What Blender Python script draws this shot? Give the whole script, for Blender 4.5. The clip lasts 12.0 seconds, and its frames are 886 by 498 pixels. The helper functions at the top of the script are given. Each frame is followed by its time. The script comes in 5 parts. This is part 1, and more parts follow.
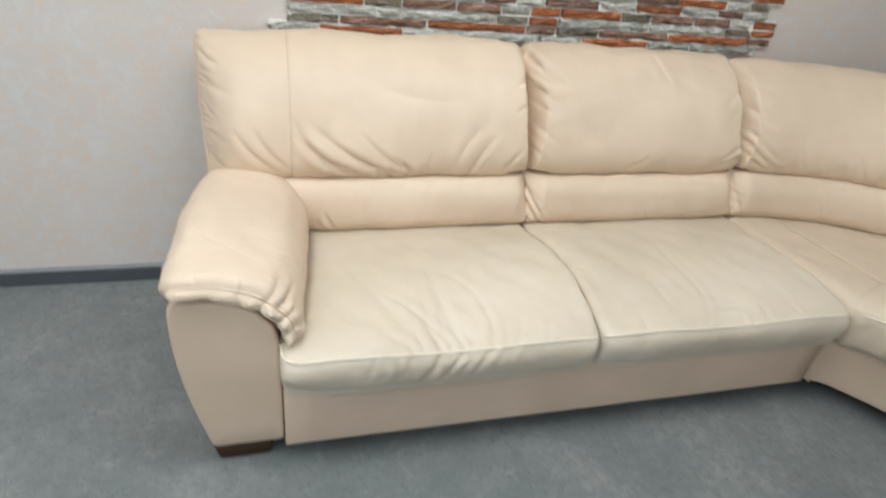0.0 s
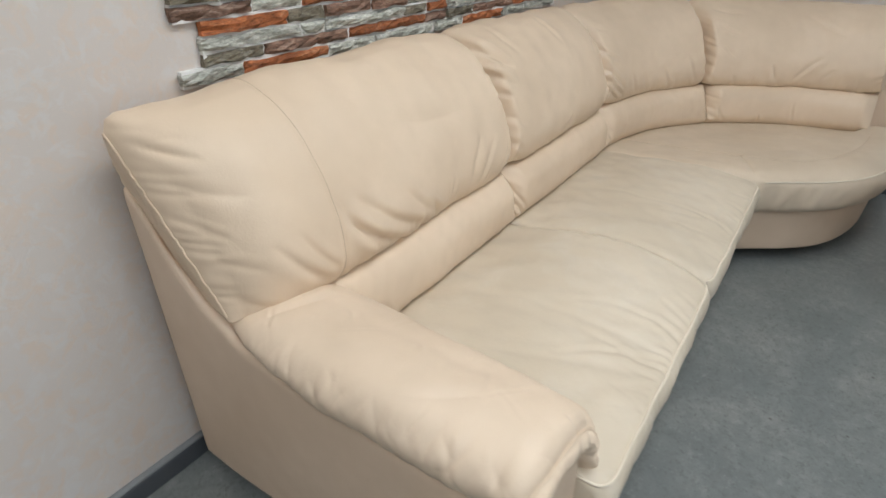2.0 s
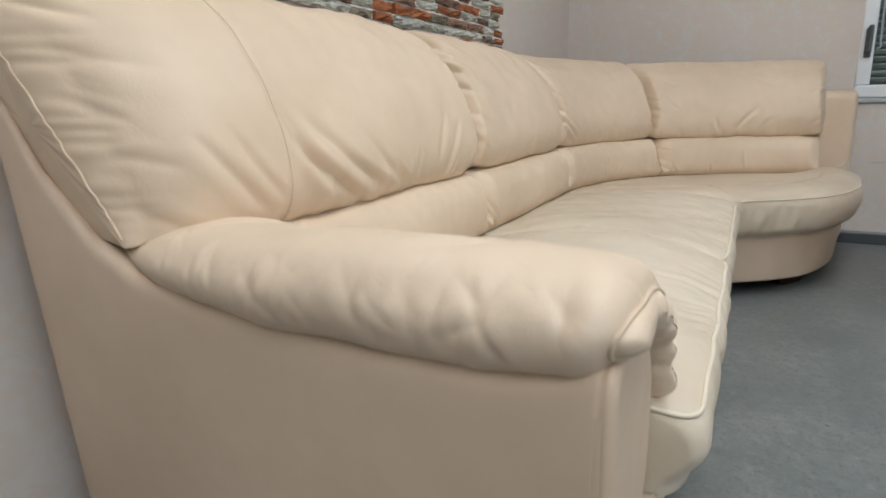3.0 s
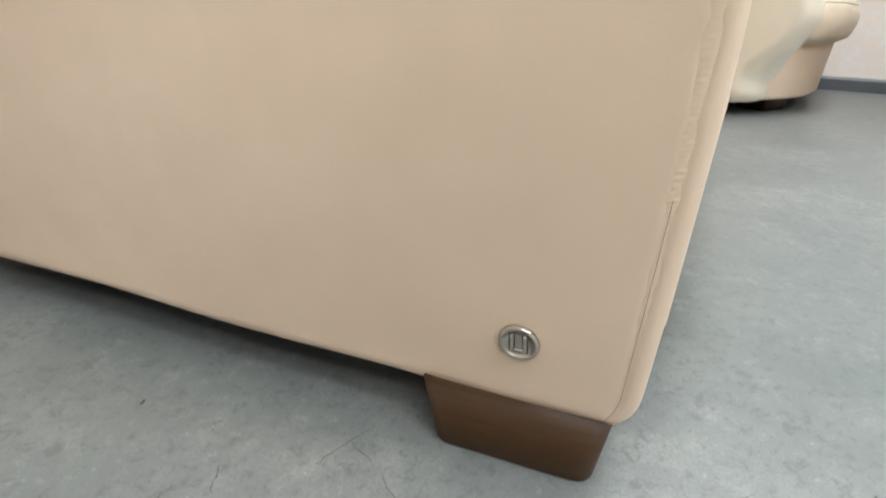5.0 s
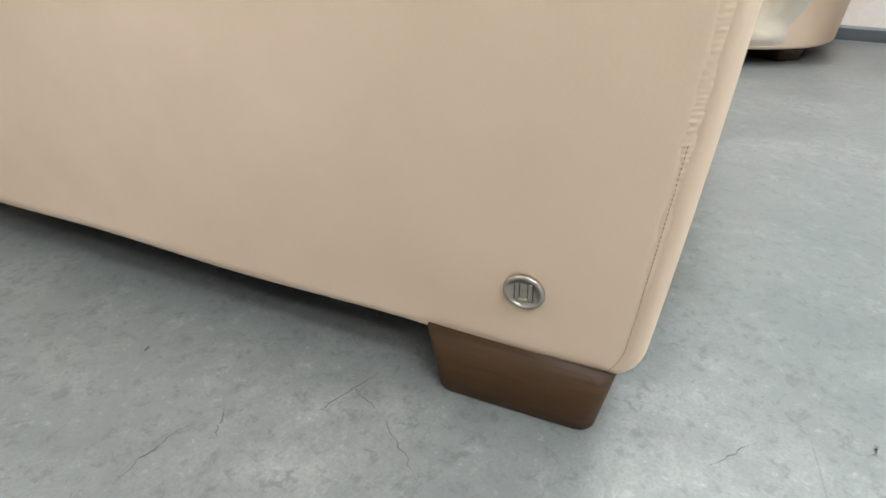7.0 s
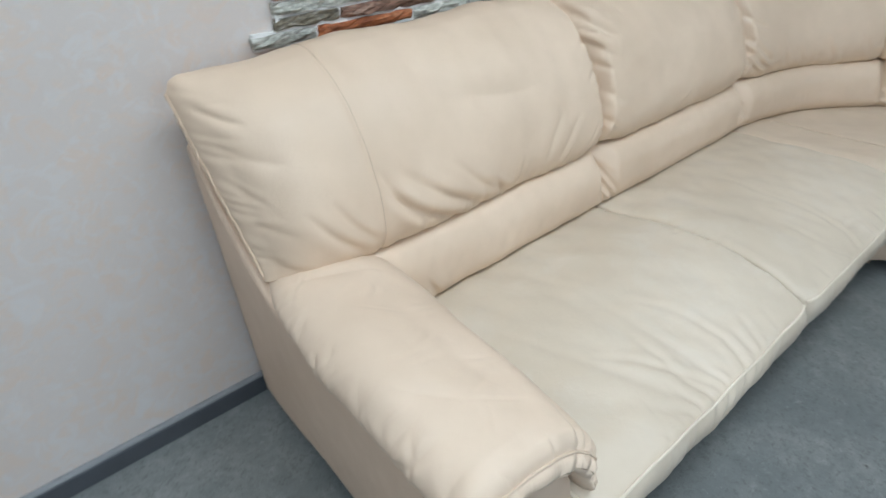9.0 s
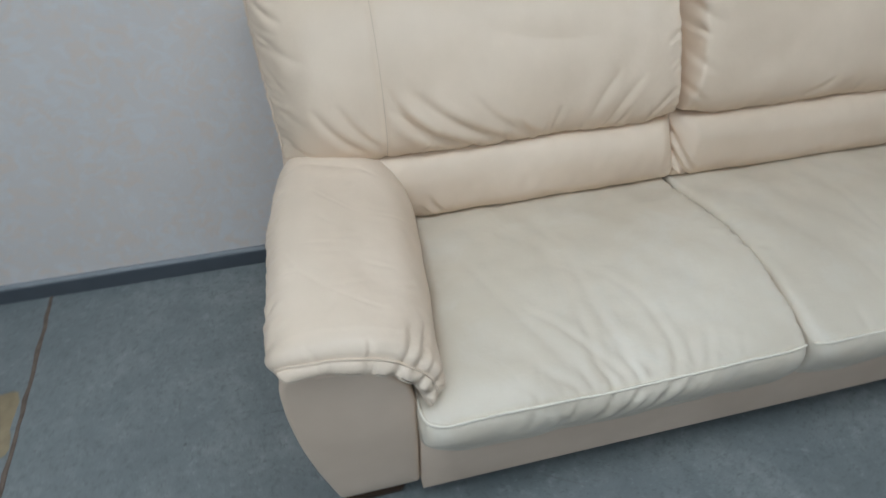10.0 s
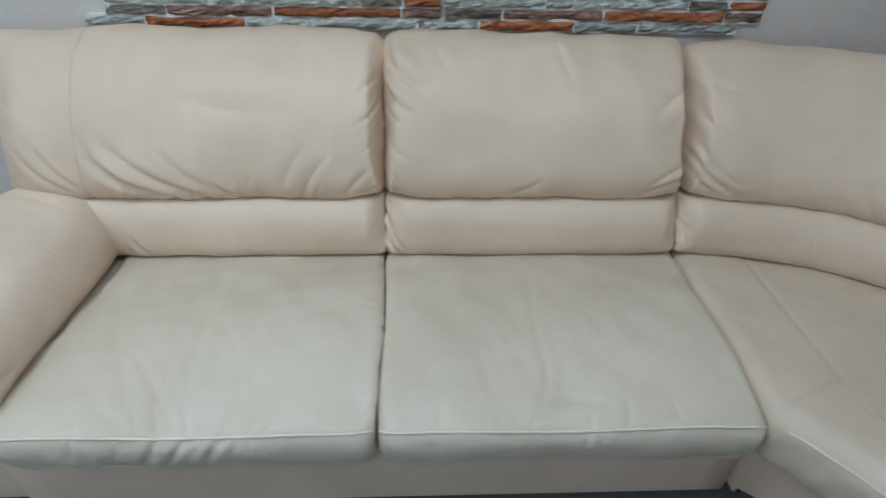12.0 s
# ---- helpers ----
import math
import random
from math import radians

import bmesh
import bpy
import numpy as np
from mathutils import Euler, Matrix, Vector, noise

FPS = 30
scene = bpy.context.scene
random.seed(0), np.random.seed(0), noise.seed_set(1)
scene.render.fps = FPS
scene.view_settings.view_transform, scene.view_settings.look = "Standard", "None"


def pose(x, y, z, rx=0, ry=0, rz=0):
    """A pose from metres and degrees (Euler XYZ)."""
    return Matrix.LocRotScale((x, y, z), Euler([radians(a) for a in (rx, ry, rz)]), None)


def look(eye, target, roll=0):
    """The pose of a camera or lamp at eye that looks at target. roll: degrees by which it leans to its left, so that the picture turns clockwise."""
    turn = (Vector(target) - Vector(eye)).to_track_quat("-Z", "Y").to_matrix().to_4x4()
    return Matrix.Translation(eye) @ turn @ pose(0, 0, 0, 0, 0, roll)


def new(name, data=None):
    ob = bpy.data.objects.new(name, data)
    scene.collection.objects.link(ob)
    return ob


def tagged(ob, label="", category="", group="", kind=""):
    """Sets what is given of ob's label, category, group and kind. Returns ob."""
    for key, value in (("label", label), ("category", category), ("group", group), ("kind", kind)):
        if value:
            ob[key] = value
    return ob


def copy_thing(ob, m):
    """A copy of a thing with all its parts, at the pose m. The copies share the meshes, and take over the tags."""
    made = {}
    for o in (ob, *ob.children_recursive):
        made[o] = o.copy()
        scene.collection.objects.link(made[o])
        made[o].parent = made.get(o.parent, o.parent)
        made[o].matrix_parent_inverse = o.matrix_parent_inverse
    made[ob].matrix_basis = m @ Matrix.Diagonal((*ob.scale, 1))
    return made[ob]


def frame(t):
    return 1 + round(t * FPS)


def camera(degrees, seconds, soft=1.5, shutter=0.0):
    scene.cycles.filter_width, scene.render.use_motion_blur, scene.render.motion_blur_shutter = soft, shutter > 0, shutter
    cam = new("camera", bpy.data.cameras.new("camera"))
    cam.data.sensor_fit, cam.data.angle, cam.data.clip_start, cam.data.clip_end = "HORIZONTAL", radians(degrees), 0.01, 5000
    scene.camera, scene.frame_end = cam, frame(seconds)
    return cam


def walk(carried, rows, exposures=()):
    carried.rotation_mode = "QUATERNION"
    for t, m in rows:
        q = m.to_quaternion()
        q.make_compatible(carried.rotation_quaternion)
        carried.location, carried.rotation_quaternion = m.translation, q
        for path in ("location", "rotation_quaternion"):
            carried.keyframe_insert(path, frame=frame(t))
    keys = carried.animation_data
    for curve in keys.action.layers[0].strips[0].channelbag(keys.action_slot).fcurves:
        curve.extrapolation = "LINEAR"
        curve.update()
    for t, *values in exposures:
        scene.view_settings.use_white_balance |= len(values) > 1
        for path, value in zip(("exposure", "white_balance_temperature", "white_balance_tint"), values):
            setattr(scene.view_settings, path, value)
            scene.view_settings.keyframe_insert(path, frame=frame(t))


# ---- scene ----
cam = camera(72.4, 12.0, 1.5, 0.4)
PATH = [
    (0, (0.34, -2.077, 1.354), (0.866, -0.436, 0.338), 6.7),
    (0.3, (0.190, -1.952, 1.360), (0.694, -0.632, 0.609), 6.3),
    (0.5, (0.072, -1.874, 1.342), (0.862, -0.341, 0.329), 4.9),
    (0.7, (-0.026, -1.775, 1.330), (0.709, -0.622, 0.500), 3.5),
    (1, (-0.143, -1.577, 1.289), (0.894, -0.21, 0.261), 2.6),
    (1.5, (-0.266, -1.331, 1.297), (0.922, -0.116, 0.242), 1.4),
    (1.7, (-0.318, -1.258, 1.281), (0.728, -0.358, 0.470), 2.1),
    (2, (-0.409, -1.118, 1.243), (1.072, -0.187, 0.273), 1.6),
    (2.3, (-0.406, -1.031, 1.121), (0.824, -0.258, 0.452), -0.1),
    (2.5, (-0.381, -1.023, 1.018), (1.22, -0.092, 0.262), -0.9),
    (2.7, (-0.353, -0.990, 0.881), (0.981, -0.274, 0.360), 0.0),
    (3, (-0.344, -1.012, 0.748), (1.393, -0.138, 0.277), -1.0),
    (3.5, (-0.293, -1.005, 0.631), (1.511, -0.28, 0.162), 0.1),
    (3.7, (-0.303, -1.0, 0.591), (1.53, -0.307, 0.196), 0.0),
    (5.3, (-0.211, -0.914, 0.329), (1.315, -0.329, -0.426), 2.45),
    (5.5, (-0.211, -0.914, 0.328), (1.308, -0.344, -0.451), 2.5),
    (6.0, (-0.208, -0.914, 0.327), (1.298, -0.339, -0.473), 2.33),
    (6.5, (-0.214, -0.913, 0.329), (1.289, -0.325, -0.468), 2.06),
    (6.7, (-0.214, -0.913, 0.330), (1.287, -0.319, -0.463), 2.06),
    (8.3, (-0.215, -1.071, 0.821), (1.15, -0.282, -0.41), -1.9),
    (8.5, (-0.216, -1.117, 0.997), (1.07, -0.202, -0.232), -5.9),
    (8.6, (-0.248, -1.141, 1.084), (1.073, -0.134, -0.03), -3.0),
    (9, (-0.219, -1.243, 1.284), (0.885, -0.002, 0.169), -0.1),
    (9.3, (-0.107, -1.309, 1.294), (0.636, -0.299, 0.300), 1.7),
    (9.5, (-0.027, -1.36, 1.314), (0.868, -0.092, 0.052), 2.5),
    (9.8, (0.125, -1.497, 1.353), (0.581, -0.343, 0.344), -0.3),
    (10, (0.23, -1.582, 1.369), (0.581, -0.133, 0.036), -0.3),
    (10.2, (0.298, -1.633, 1.406), (0.525, -0.459, 0.343), 1.0),
    (10.5, (0.413, -1.683, 1.403), (0.684, -0.153, 0.144), 1.4),
    (10.7, (0.532, -1.689, 1.399), (0.729, -0.448, 0.408), 2.7),
    (11, (0.69, -1.713, 1.409), (0.904, -0.145, 0.186), 2.8),
    (11.2, (0.796, -1.733, 1.423), (0.950, -0.451, 0.479), 1.9),
    (11.5, (0.976, -1.754, 1.437), (1.09, -0.123, 0.287), 1.5),
    (11.7, (1.086, -1.770, 1.436), (1.169, -0.485, 0.486), 1.9),
    (12, (1.245, -1.778, 1.435), (1.337, -0.166, 0.254), 1.7),
]
EXPOSURES = ((0.0, -0.15, 5850, 6), (1.0, -0.24, 5810, 7), (1.5, -0.34, 5860, 7), (2.0, -0.41, 5910, 7), (2.5, -0.47, 5920, 7), (3.0, -0.36, 5920, 7), (3.7, -0.11, 5920, 7),
             (5.3, 0.94, 6050, 7), (6.7, 0.94, 6050, 7), (8.3, 0.32, 5440, 4), (9.0, -0.38, 5360, 4), (10.0, -0.70, 5210, 3), (11.0, -0.84, 5110, 2), (12.0, -0.80, 5020, 1))
walk(cam, [(t, look(eye, target, roll)) for t, eye, target, roll in PATH], EXPOSURES)

# ---------------------------------------------------------------- world and lamps
world = bpy.data.worlds.new("world")
scene.world = world
world.use_nodes = True
sky = world.node_tree.nodes.new("ShaderNodeTexSky")
sky.sky_type, sky.sun_disc = "NISHITA", False
sky.sun_elevation, sky.sun_rotation = radians(38), radians(120)
world.node_tree.links.new(sky.outputs[0], world.node_tree.nodes["Background"].inputs[0])
world.node_tree.nodes["Background"].inputs[1].default_value = 0.08

LAMP_WATTS = 13.8
FILL_WATTS = 35.0
CEILING = 2.75


# ---------------------------------------------------------------- materials
def material(name, base, rough=0.5, metal=0.0):
    m = bpy.data.materials.new(name)
    m.use_nodes = True
    b = m.node_tree.nodes["Principled BSDF"]
    b.inputs["Base Color"].default_value = (*base, 1)
    b.inputs["Roughness"].default_value = rough
    b.inputs["Metallic"].default_value = metal
    return m, m.node_tree.nodes, m.node_tree.links, b


def noise_node(nodes, links, vec, scale, detail=4, rough=0.55, distortion=0.0):
    n = nodes.new("ShaderNodeTexNoise")
    n.inputs["Scale"].default_value = scale
    n.inputs["Detail"].default_value = detail
    n.inputs["Roughness"].default_value = rough
    n.inputs["Distortion"].default_value = distortion
    links.new(vec, n.inputs["Vector"])
    return n.outputs["Fac"]


def ramp(nodes, links, fac, stops):
    r = nodes.new("ShaderNodeValToRGB")
    e = r.color_ramp.elements
    while len(e) < len(stops):
        e.new(0.5)
    for el, (p, c) in zip(e, stops):
        el.position, el.color = p, (*c, 1)
    links.new(fac, r.inputs[0])
    return r.outputs[0]


def mix(nodes, links, fac, a, b, mode="MIX"):
    n = nodes.new("ShaderNodeMix")
    n.data_type, n.blend_type = "RGBA", mode
    for k, v in ((0, fac), (6, a), (7, b)):
        if isinstance(v, (int, float)):
            n.inputs[k].default_value = v
        elif isinstance(v, tuple):
            n.inputs[k].default_value = (*v, 1)
        else:
            links.new(v, n.inputs[k])
    return n.outputs[2]


def bump(nodes, links, height, strength, distance, below=None):
    n = nodes.new("ShaderNodeBump")
    n.inputs["Strength"].default_value = strength
    n.inputs["Distance"].default_value = distance
    links.new(height, n.inputs["Height"])
    if below:
        links.new(below, n.inputs["Normal"])
    return n.outputs[0]


def leather(name, base, rough=0.45, wear=0.0, creases=0.6):
    """Upholstery leather: pebbled grain, soft creasing, faint uneven dye and rubbed lighter spots."""
    m, nodes, links, b = material(name, base, rough)
    vec = nodes.new("ShaderNodeTexCoord").outputs["Object"]
    big = noise_node(nodes, links, vec, 2.6, 3)
    mid = noise_node(nodes, links, vec, 17, 5, 0.6)
    lo, hi = tuple(c * k for c, k in zip(base, (0.90, 0.885, 0.86))), tuple(min(1, c * 1.06) for c in base)
    col = ramp(nodes, links, big, ((0.3, lo), (0.7, hi)))
    col = mix(nodes, links, ramp(nodes, links, mid, ((0.35, (0, 0, 0)), (0.75, (0.30, 0.30, 0.30)))), col,
              tuple(c * k for c, k in zip(base, (0.88, 0.86, 0.82))))
    if wear:
        spots = noise_node(nodes, links, vec, 6.5, 6, 0.7, 0.6)
        col = mix(nodes, links, ramp(nodes, links, spots, ((0.52, (0, 0, 0)), (0.78, (wear, wear, wear)))), col,
                  tuple(min(1, c * k) for c, k in zip(base, (1.04, 1.10, 1.2))))
    links.new(col, b.inputs["Base Color"])
    r = nodes.new("ShaderNodeMapRange")
    r.inputs[3].default_value, r.inputs[4].default_value = rough - 0.07, rough + 0.12
    links.new(mid, r.inputs[0])
    links.new(r.outputs[0], b.inputs["Roughness"])
    b.inputs["Specular IOR Level"].default_value = 0.42
    cells = nodes.new("ShaderNodeTexVoronoi")
    cells.feature = "SMOOTH_F1"
    cells.inputs["Scale"].default_value = 420
    links.new(vec, cells.inputs["Vector"])
    n1 = bump(nodes, links, cells.outputs["Distance"], 0.16, 0.0007)
    fine = noise_node(nodes, links, vec, 46, 6, 0.62, 1.2)
    n2 = bump(nodes, links, fine, creases * 0.22, 0.0030, n1)
    soft = noise_node(nodes, links, vec, 9, 4, 0.5, 0.8)
    n3 = bump(nodes, links, soft, creases * 0.18, 0.010, n2)
    ridge = nodes.new("ShaderNodeTexNoise")
    ridge.noise_type = "RIDGED_MULTIFRACTAL"
    ridge.inputs["Scale"].default_value = 11
    ridge.inputs["Detail"].default_value = 2
    ridge.inputs["Roughness"].default_value = 0.45
    ridge.inputs["Distortion"].default_value = 0.5
    links.new(vec, ridge.inputs["Vector"])
    n3 = bump(nodes, links, ridge.outputs["Fac"], creases * 0.13, 0.006, n3)
    links.new(n3, b.inputs["Normal"])
    return m


HIDE_BACK = leather("cream_leather", (0.72, 0.575, 0.425), 0.46)
HIDE_ARM = leather("cream_leather_arm", (0.72, 0.585, 0.445), 0.45)
HIDE_SEAT = leather("worn_seat_leather", (0.645, 0.558, 0.435), 0.40, 0.5, 0.9)
HIDE_CORNER = leather("corner_seat_leather", (0.66, 0.55, 0.42), 0.43, 0.2, 0.7)
HIDE_BODY = leather("smooth_body_leather", (0.71, 0.560, 0.420), 0.50, 0.0, 0.15)
HIDE_PIPE = leather("piping_leather", (0.80, 0.72, 0.59), 0.5, 0.0, 0.1)
THREAD_PALE = material("pale_seam_thread", (0.56, 0.45, 0.33), 0.8)[0]
THREAD_DARK = material("dark_stitching_thread", (0.20, 0.13, 0.08), 0.8)[0]
THREAD = material("stitching_thread", (0.50, 0.385, 0.27), 0.8)[0]


def make_wood():
    m, nodes, links, b = material("dark_stained_beech", (0.09, 0.045, 0.02), 0.48)
    vec = nodes.new("ShaderNodeTexCoord").outputs["Object"]
    mp = nodes.new("ShaderNodeMapping")
    mp.inputs["Scale"].default_value = (14, 3, 30)
    links.new(vec, mp.inputs[0])
    g = noise_node(nodes, links, mp.outputs[0], 6, 6, 0.6, 0.5)
    fleck = noise_node(nodes, links, mp.outputs[0], 40, 2)
    col = ramp(nodes, links, g, ((0.3, (0.034, 0.016, 0.005)), (0.75, (0.062, 0.030, 0.010))))
    col = mix(nodes, links, ramp(nodes, links, fleck, ((0.55, (0, 0, 0)), (0.7, (0.35, 0.35, 0.35)))), col, (0.045, 0.02, 0.008))
    links.new(col, b.inputs["Base Color"])
    b.inputs["Specular IOR Level"].default_value = 0.3
    links.new(bump(nodes, links, g, 0.1, 0.001), b.inputs["Normal"])
    return m


WOOD = make_wood()


def make_plaster():
    """Decorative plaster: pale pinkish ground, wiped peach flecks and cool grey-white patches with ragged edges."""
    m, nodes, links, b = material("mottled_cream_plaster", (0.66, 0.60, 0.56), 0.62)
    vec = nodes.new("ShaderNodeTexCoord").outputs["Object"]
    wide = noise_node(nodes, links, vec, 1.7, 3, 0.5, 0.2)
    peach = noise_node(nodes, links, vec, 21, 9, 0.62, 1.0)
    cool = noise_node(nodes, links, vec, 15, 10, 0.66, 1.2)
    fleck = noise_node(nodes, links, vec, 46, 7, 0.7, 1.2)
    col = ramp(nodes, links, wide, ((0.35, (0.640, 0.574, 0.518)), (0.65, (0.650, 0.592, 0.545))))
    col = mix(nodes, links, ramp(nodes, links, peach, ((0.50, (0, 0, 0)), (0.56, (0.45, 0.45, 0.45)), (0.66, (0.75, 0.75, 0.75)))), col, (0.680, 0.560, 0.460))
    col = mix(nodes, links, ramp(nodes, links, cool, ((0.52, (0, 0, 0)), (0.57, (0.45, 0.45, 0.45)), (0.68, (0.7, 0.7, 0.7)))), col, (0.660, 0.632, 0.606))
    col = mix(nodes, links, ramp(nodes, links, fleck, ((0.56, (0, 0, 0)), (0.62, (0.40, 0.40, 0.40)))), col, (0.70, 0.60, 0.51))
    links.new(col, b.inputs["Base Color"])
    n1 = bump(nodes, links, fleck, 0.30, 0.003)
    n2 = bump(nodes, links, cool, 0.30, 0.004, n1)
    links.new(n2, b.inputs["Normal"])
    return m


PLASTER = make_plaster()


def make_floor():
    m, nodes, links, b = material("grey_screed", (0.25, 0.26, 0.265), 0.4)
    vec = nodes.new("ShaderNodeTexCoord").outputs["Object"]
    a = noise_node(nodes, links, vec, 3.2, 7, 0.62, 0.5)
    s = noise_node(nodes, links, vec, 23, 8, 0.72, 0.3)
    t = noise_node(nodes, links, vec, 75, 5, 0.75, 0.2)
    g = noise_node(nodes, links, vec, 330, 3, 0.6)
    col = ramp(nodes, links, a, ((0.32, (0.151, 0.168, 0.166)), (0.5, (0.197, 0.211, 0.205)), (0.68, (0.252, 0.260, 0.249))))
    col = mix(nodes, links, ramp(nodes, links, s, ((0.40, (0.55, 0.55, 0.55)), (0.56, (0, 0, 0)))), col, (0.150, 0.160, 0.161))
    col = mix(nodes, links, ramp(nodes, links, s, ((0.58, (0, 0, 0)), (0.76, (0.55, 0.55, 0.55)))), col, (0.38, 0.38, 0.365))
    col = mix(nodes, links, ramp(nodes, links, t, ((0.36, (0.65, 0.65, 0.65)), (0.47, (0, 0, 0)))), col, (0.105, 0.110, 0.108))
    col = mix(nodes, links, ramp(nodes, links, t, ((0.60, (0, 0, 0)), (0.70, (0.4, 0.4, 0.4)))), col, (0.40, 0.40, 0.38))
    col = mix(nodes, links, ramp(nodes, links, g, ((0.42, (0.35, 0.35, 0.35)), (0.55, (0, 0, 0)))), col, (0.15, 0.155, 0.15))
    spots = nodes.new("ShaderNodeTexVoronoi")
    spots.inputs["Scale"].default_value = 7.5
    links.new(vec, spots.inputs["Vector"])
    col = mix(nodes, links, ramp(nodes, links, spots.outputs["Distance"], ((0.012, (0.8, 0.8, 0.8)), (0.045, (0, 0, 0)))), col, (0.06, 0.055, 0.05))
    specks = nodes.new("ShaderNodeTexVoronoi")
    specks.inputs["Scale"].default_value = 26
    links.new(vec, specks.inputs["Vector"])
    near = ramp(nodes, links, specks.outputs["Distance"], ((0.02, (0.8, 0.8, 0.8)), (0.075, (0, 0, 0))))
    some = ramp(nodes, links, noise_node(nodes, links, vec, 6.0, 3), ((0.54, (0, 0, 0)), (0.60, (1, 1, 1))))
    col = mix(nodes, links, mix(nodes, links, 1.0, near, some, "MULTIPLY"), col, (0.075, 0.065, 0.055))
    # thin scratches
    mp = nodes.new("ShaderNodeMapping")
    mp.inputs["Scale"].default_value = (1.0, 6.0, 1.0)
    mp.inputs["Rotation"].default_value = (0, 0, 0.7)
    links.new(vec, mp.inputs[0])
    cr = nodes.new("ShaderNodeTexVoronoi")
    cr.feature = "DISTANCE_TO_EDGE"
    cr.inputs["Scale"].default_value = 1.3
    links.new(mp.outputs[0], cr.inputs["Vector"])
    line = ramp(nodes, links, cr.outputs["Distance"], ((0.0, (0.7, 0.7, 0.7)), (0.006, (0, 0, 0))))
    part_of = ramp(nodes, links, noise_node(nodes, links, vec, 5.0, 3), ((0.55, (0, 0, 0)), (0.68, (1, 1, 1))))
    col = mix(nodes, links, mix(nodes, links, 1.0, line, part_of, "MULTIPLY"), col, (0.13, 0.13, 0.125))
    # hairline cracks and pale scrapes
    for turn, sc, size, shade, lo_, hi_ in ((0.3, (1.0, 1.0, 1.0), 4.1, (0.11, 0.11, 0.11), 0.56, 0.62), (1.1, (1.0, 1.6, 1.0), 9.0, (0.11, 0.11, 0.11), 0.60, 0.65)):
        bend = nodes.new("ShaderNodeMapping")
        bend.inputs["Scale"].default_value = sc
        bend.inputs["Rotation"].default_value = (0, 0, turn)
        wob = nodes.new("ShaderNodeMix")
        wob.data_type = "RGBA"
        wob.blend_type = "LINEAR_LIGHT"
        wob.inputs[0].default_value = 0.035
        rough_ = nodes.new("ShaderNodeTexNoise")
        rough_.inputs["Scale"].default_value = 14
        rough_.inputs["Detail"].default_value = 5
        links.new(vec, rough_.inputs["Vector"])
        links.new(vec, wob.inputs[6])
        links.new(rough_.outputs["Color"], wob.inputs[7])
        links.new(wob.outputs[2], bend.inputs[0])
        net = nodes.new("ShaderNodeTexVoronoi")
        net.feature = "DISTANCE_TO_EDGE"
        net.inputs["Scale"].default_value = size
        links.new(bend.outputs[0], net.inputs["Vector"])
        thin = ramp(nodes, links, net.outputs["Distance"], ((0.0, (0.22, 0.22, 0.22)), (0.006, (0, 0, 0))))
        where = ramp(nodes, links, noise_node(nodes, links, vec, 4.0 + turn, 4), ((lo_, (0, 0, 0)), (hi_, (1, 1, 1))))
        col = mix(nodes, links, mix(nodes, links, 1.0, thin, where, "MULTIPLY"), col, shade)
    links.new(col, b.inputs["Base Color"])
    r = nodes.new("ShaderNodeMapRange")
    r.inputs[3].default_value, r.inputs[4].default_value = 0.26, 0.50
    links.new(a, r.inputs[0])
    links.new(r.outputs[0], b.inputs["Roughness"])
    n1 = bump(nodes, links, g, 0.12, 0.001)
    links.new(bump(nodes, links, s, 0.08, 0.002, n1), b.inputs["Normal"])
    return m


FLOOR = make_floor()


def plain(name, base, rough, metal=0.0, vary=0.08, scale=12.0, relief=0.05):
    m, nodes, links, b = material(name, base, rough, metal)
    vec = nodes.new("ShaderNodeTexCoord").outputs["Object"]
    f = noise_node(nodes, links, vec, scale, 5)
    links.new(ramp(nodes, links, f, ((0.3, tuple(c * (1 - vary) for c in base)), (0.7, tuple(min(1, c * (1 + vary)) for c in base)))),
              b.inputs["Base Color"])
    if relief:
        links.new(bump(nodes, links, noise_node(nodes, links, vec, scale * 12, 4), relief, 0.002), b.inputs["Normal"])
    return m


SKIRT = plain("grey_skirting_plastic", (0.070, 0.076, 0.084), 0.42)
SKIRT_LIP = plain("pale_skirting_lip", (0.22, 0.225, 0.23), 0.5)
SILL = plain("grey_sill_aluminium", (0.46, 0.48, 0.50), 0.45, 0.3, 0.05)
WHITE = plain("white_window_plastic", (0.78, 0.80, 0.82), 0.3, 0, 0.03)
CEIL = plain("white_ceiling_paint", (0.78, 0.78, 0.77), 0.85)
METAL = plain("brushed_nickel", (0.47, 0.425, 0.37), 0.34, 1.0, 0.1, 60)
DARK_METAL = plain("recess_shade_metal", (0.13, 0.115, 0.10), 0.5, 1.0, 0.1, 60)
HANDLE = plain("dark_handle_metal", (0.10, 0.105, 0.11), 0.35, 0.7)
GROUT = plain("pale_panel_grout", (0.78, 0.765, 0.73), 0.9, 0, 0.06, 30, 0.4)
SLAT = plain("grey_green_blind_slat", (0.105, 0.150, 0.150), 0.55)
JOINT = plain("brown_floor_joint", (0.13, 0.095, 0.07), 0.8, 0, 0.3, 40)
PATCH = plain("beige_floor_filler", (0.27, 0.21, 0.12), 0.7, 0, 0.15, 25)
UNDER = plain("black_shade_sheet", (0.03, 0.03, 0.03), 0.95)

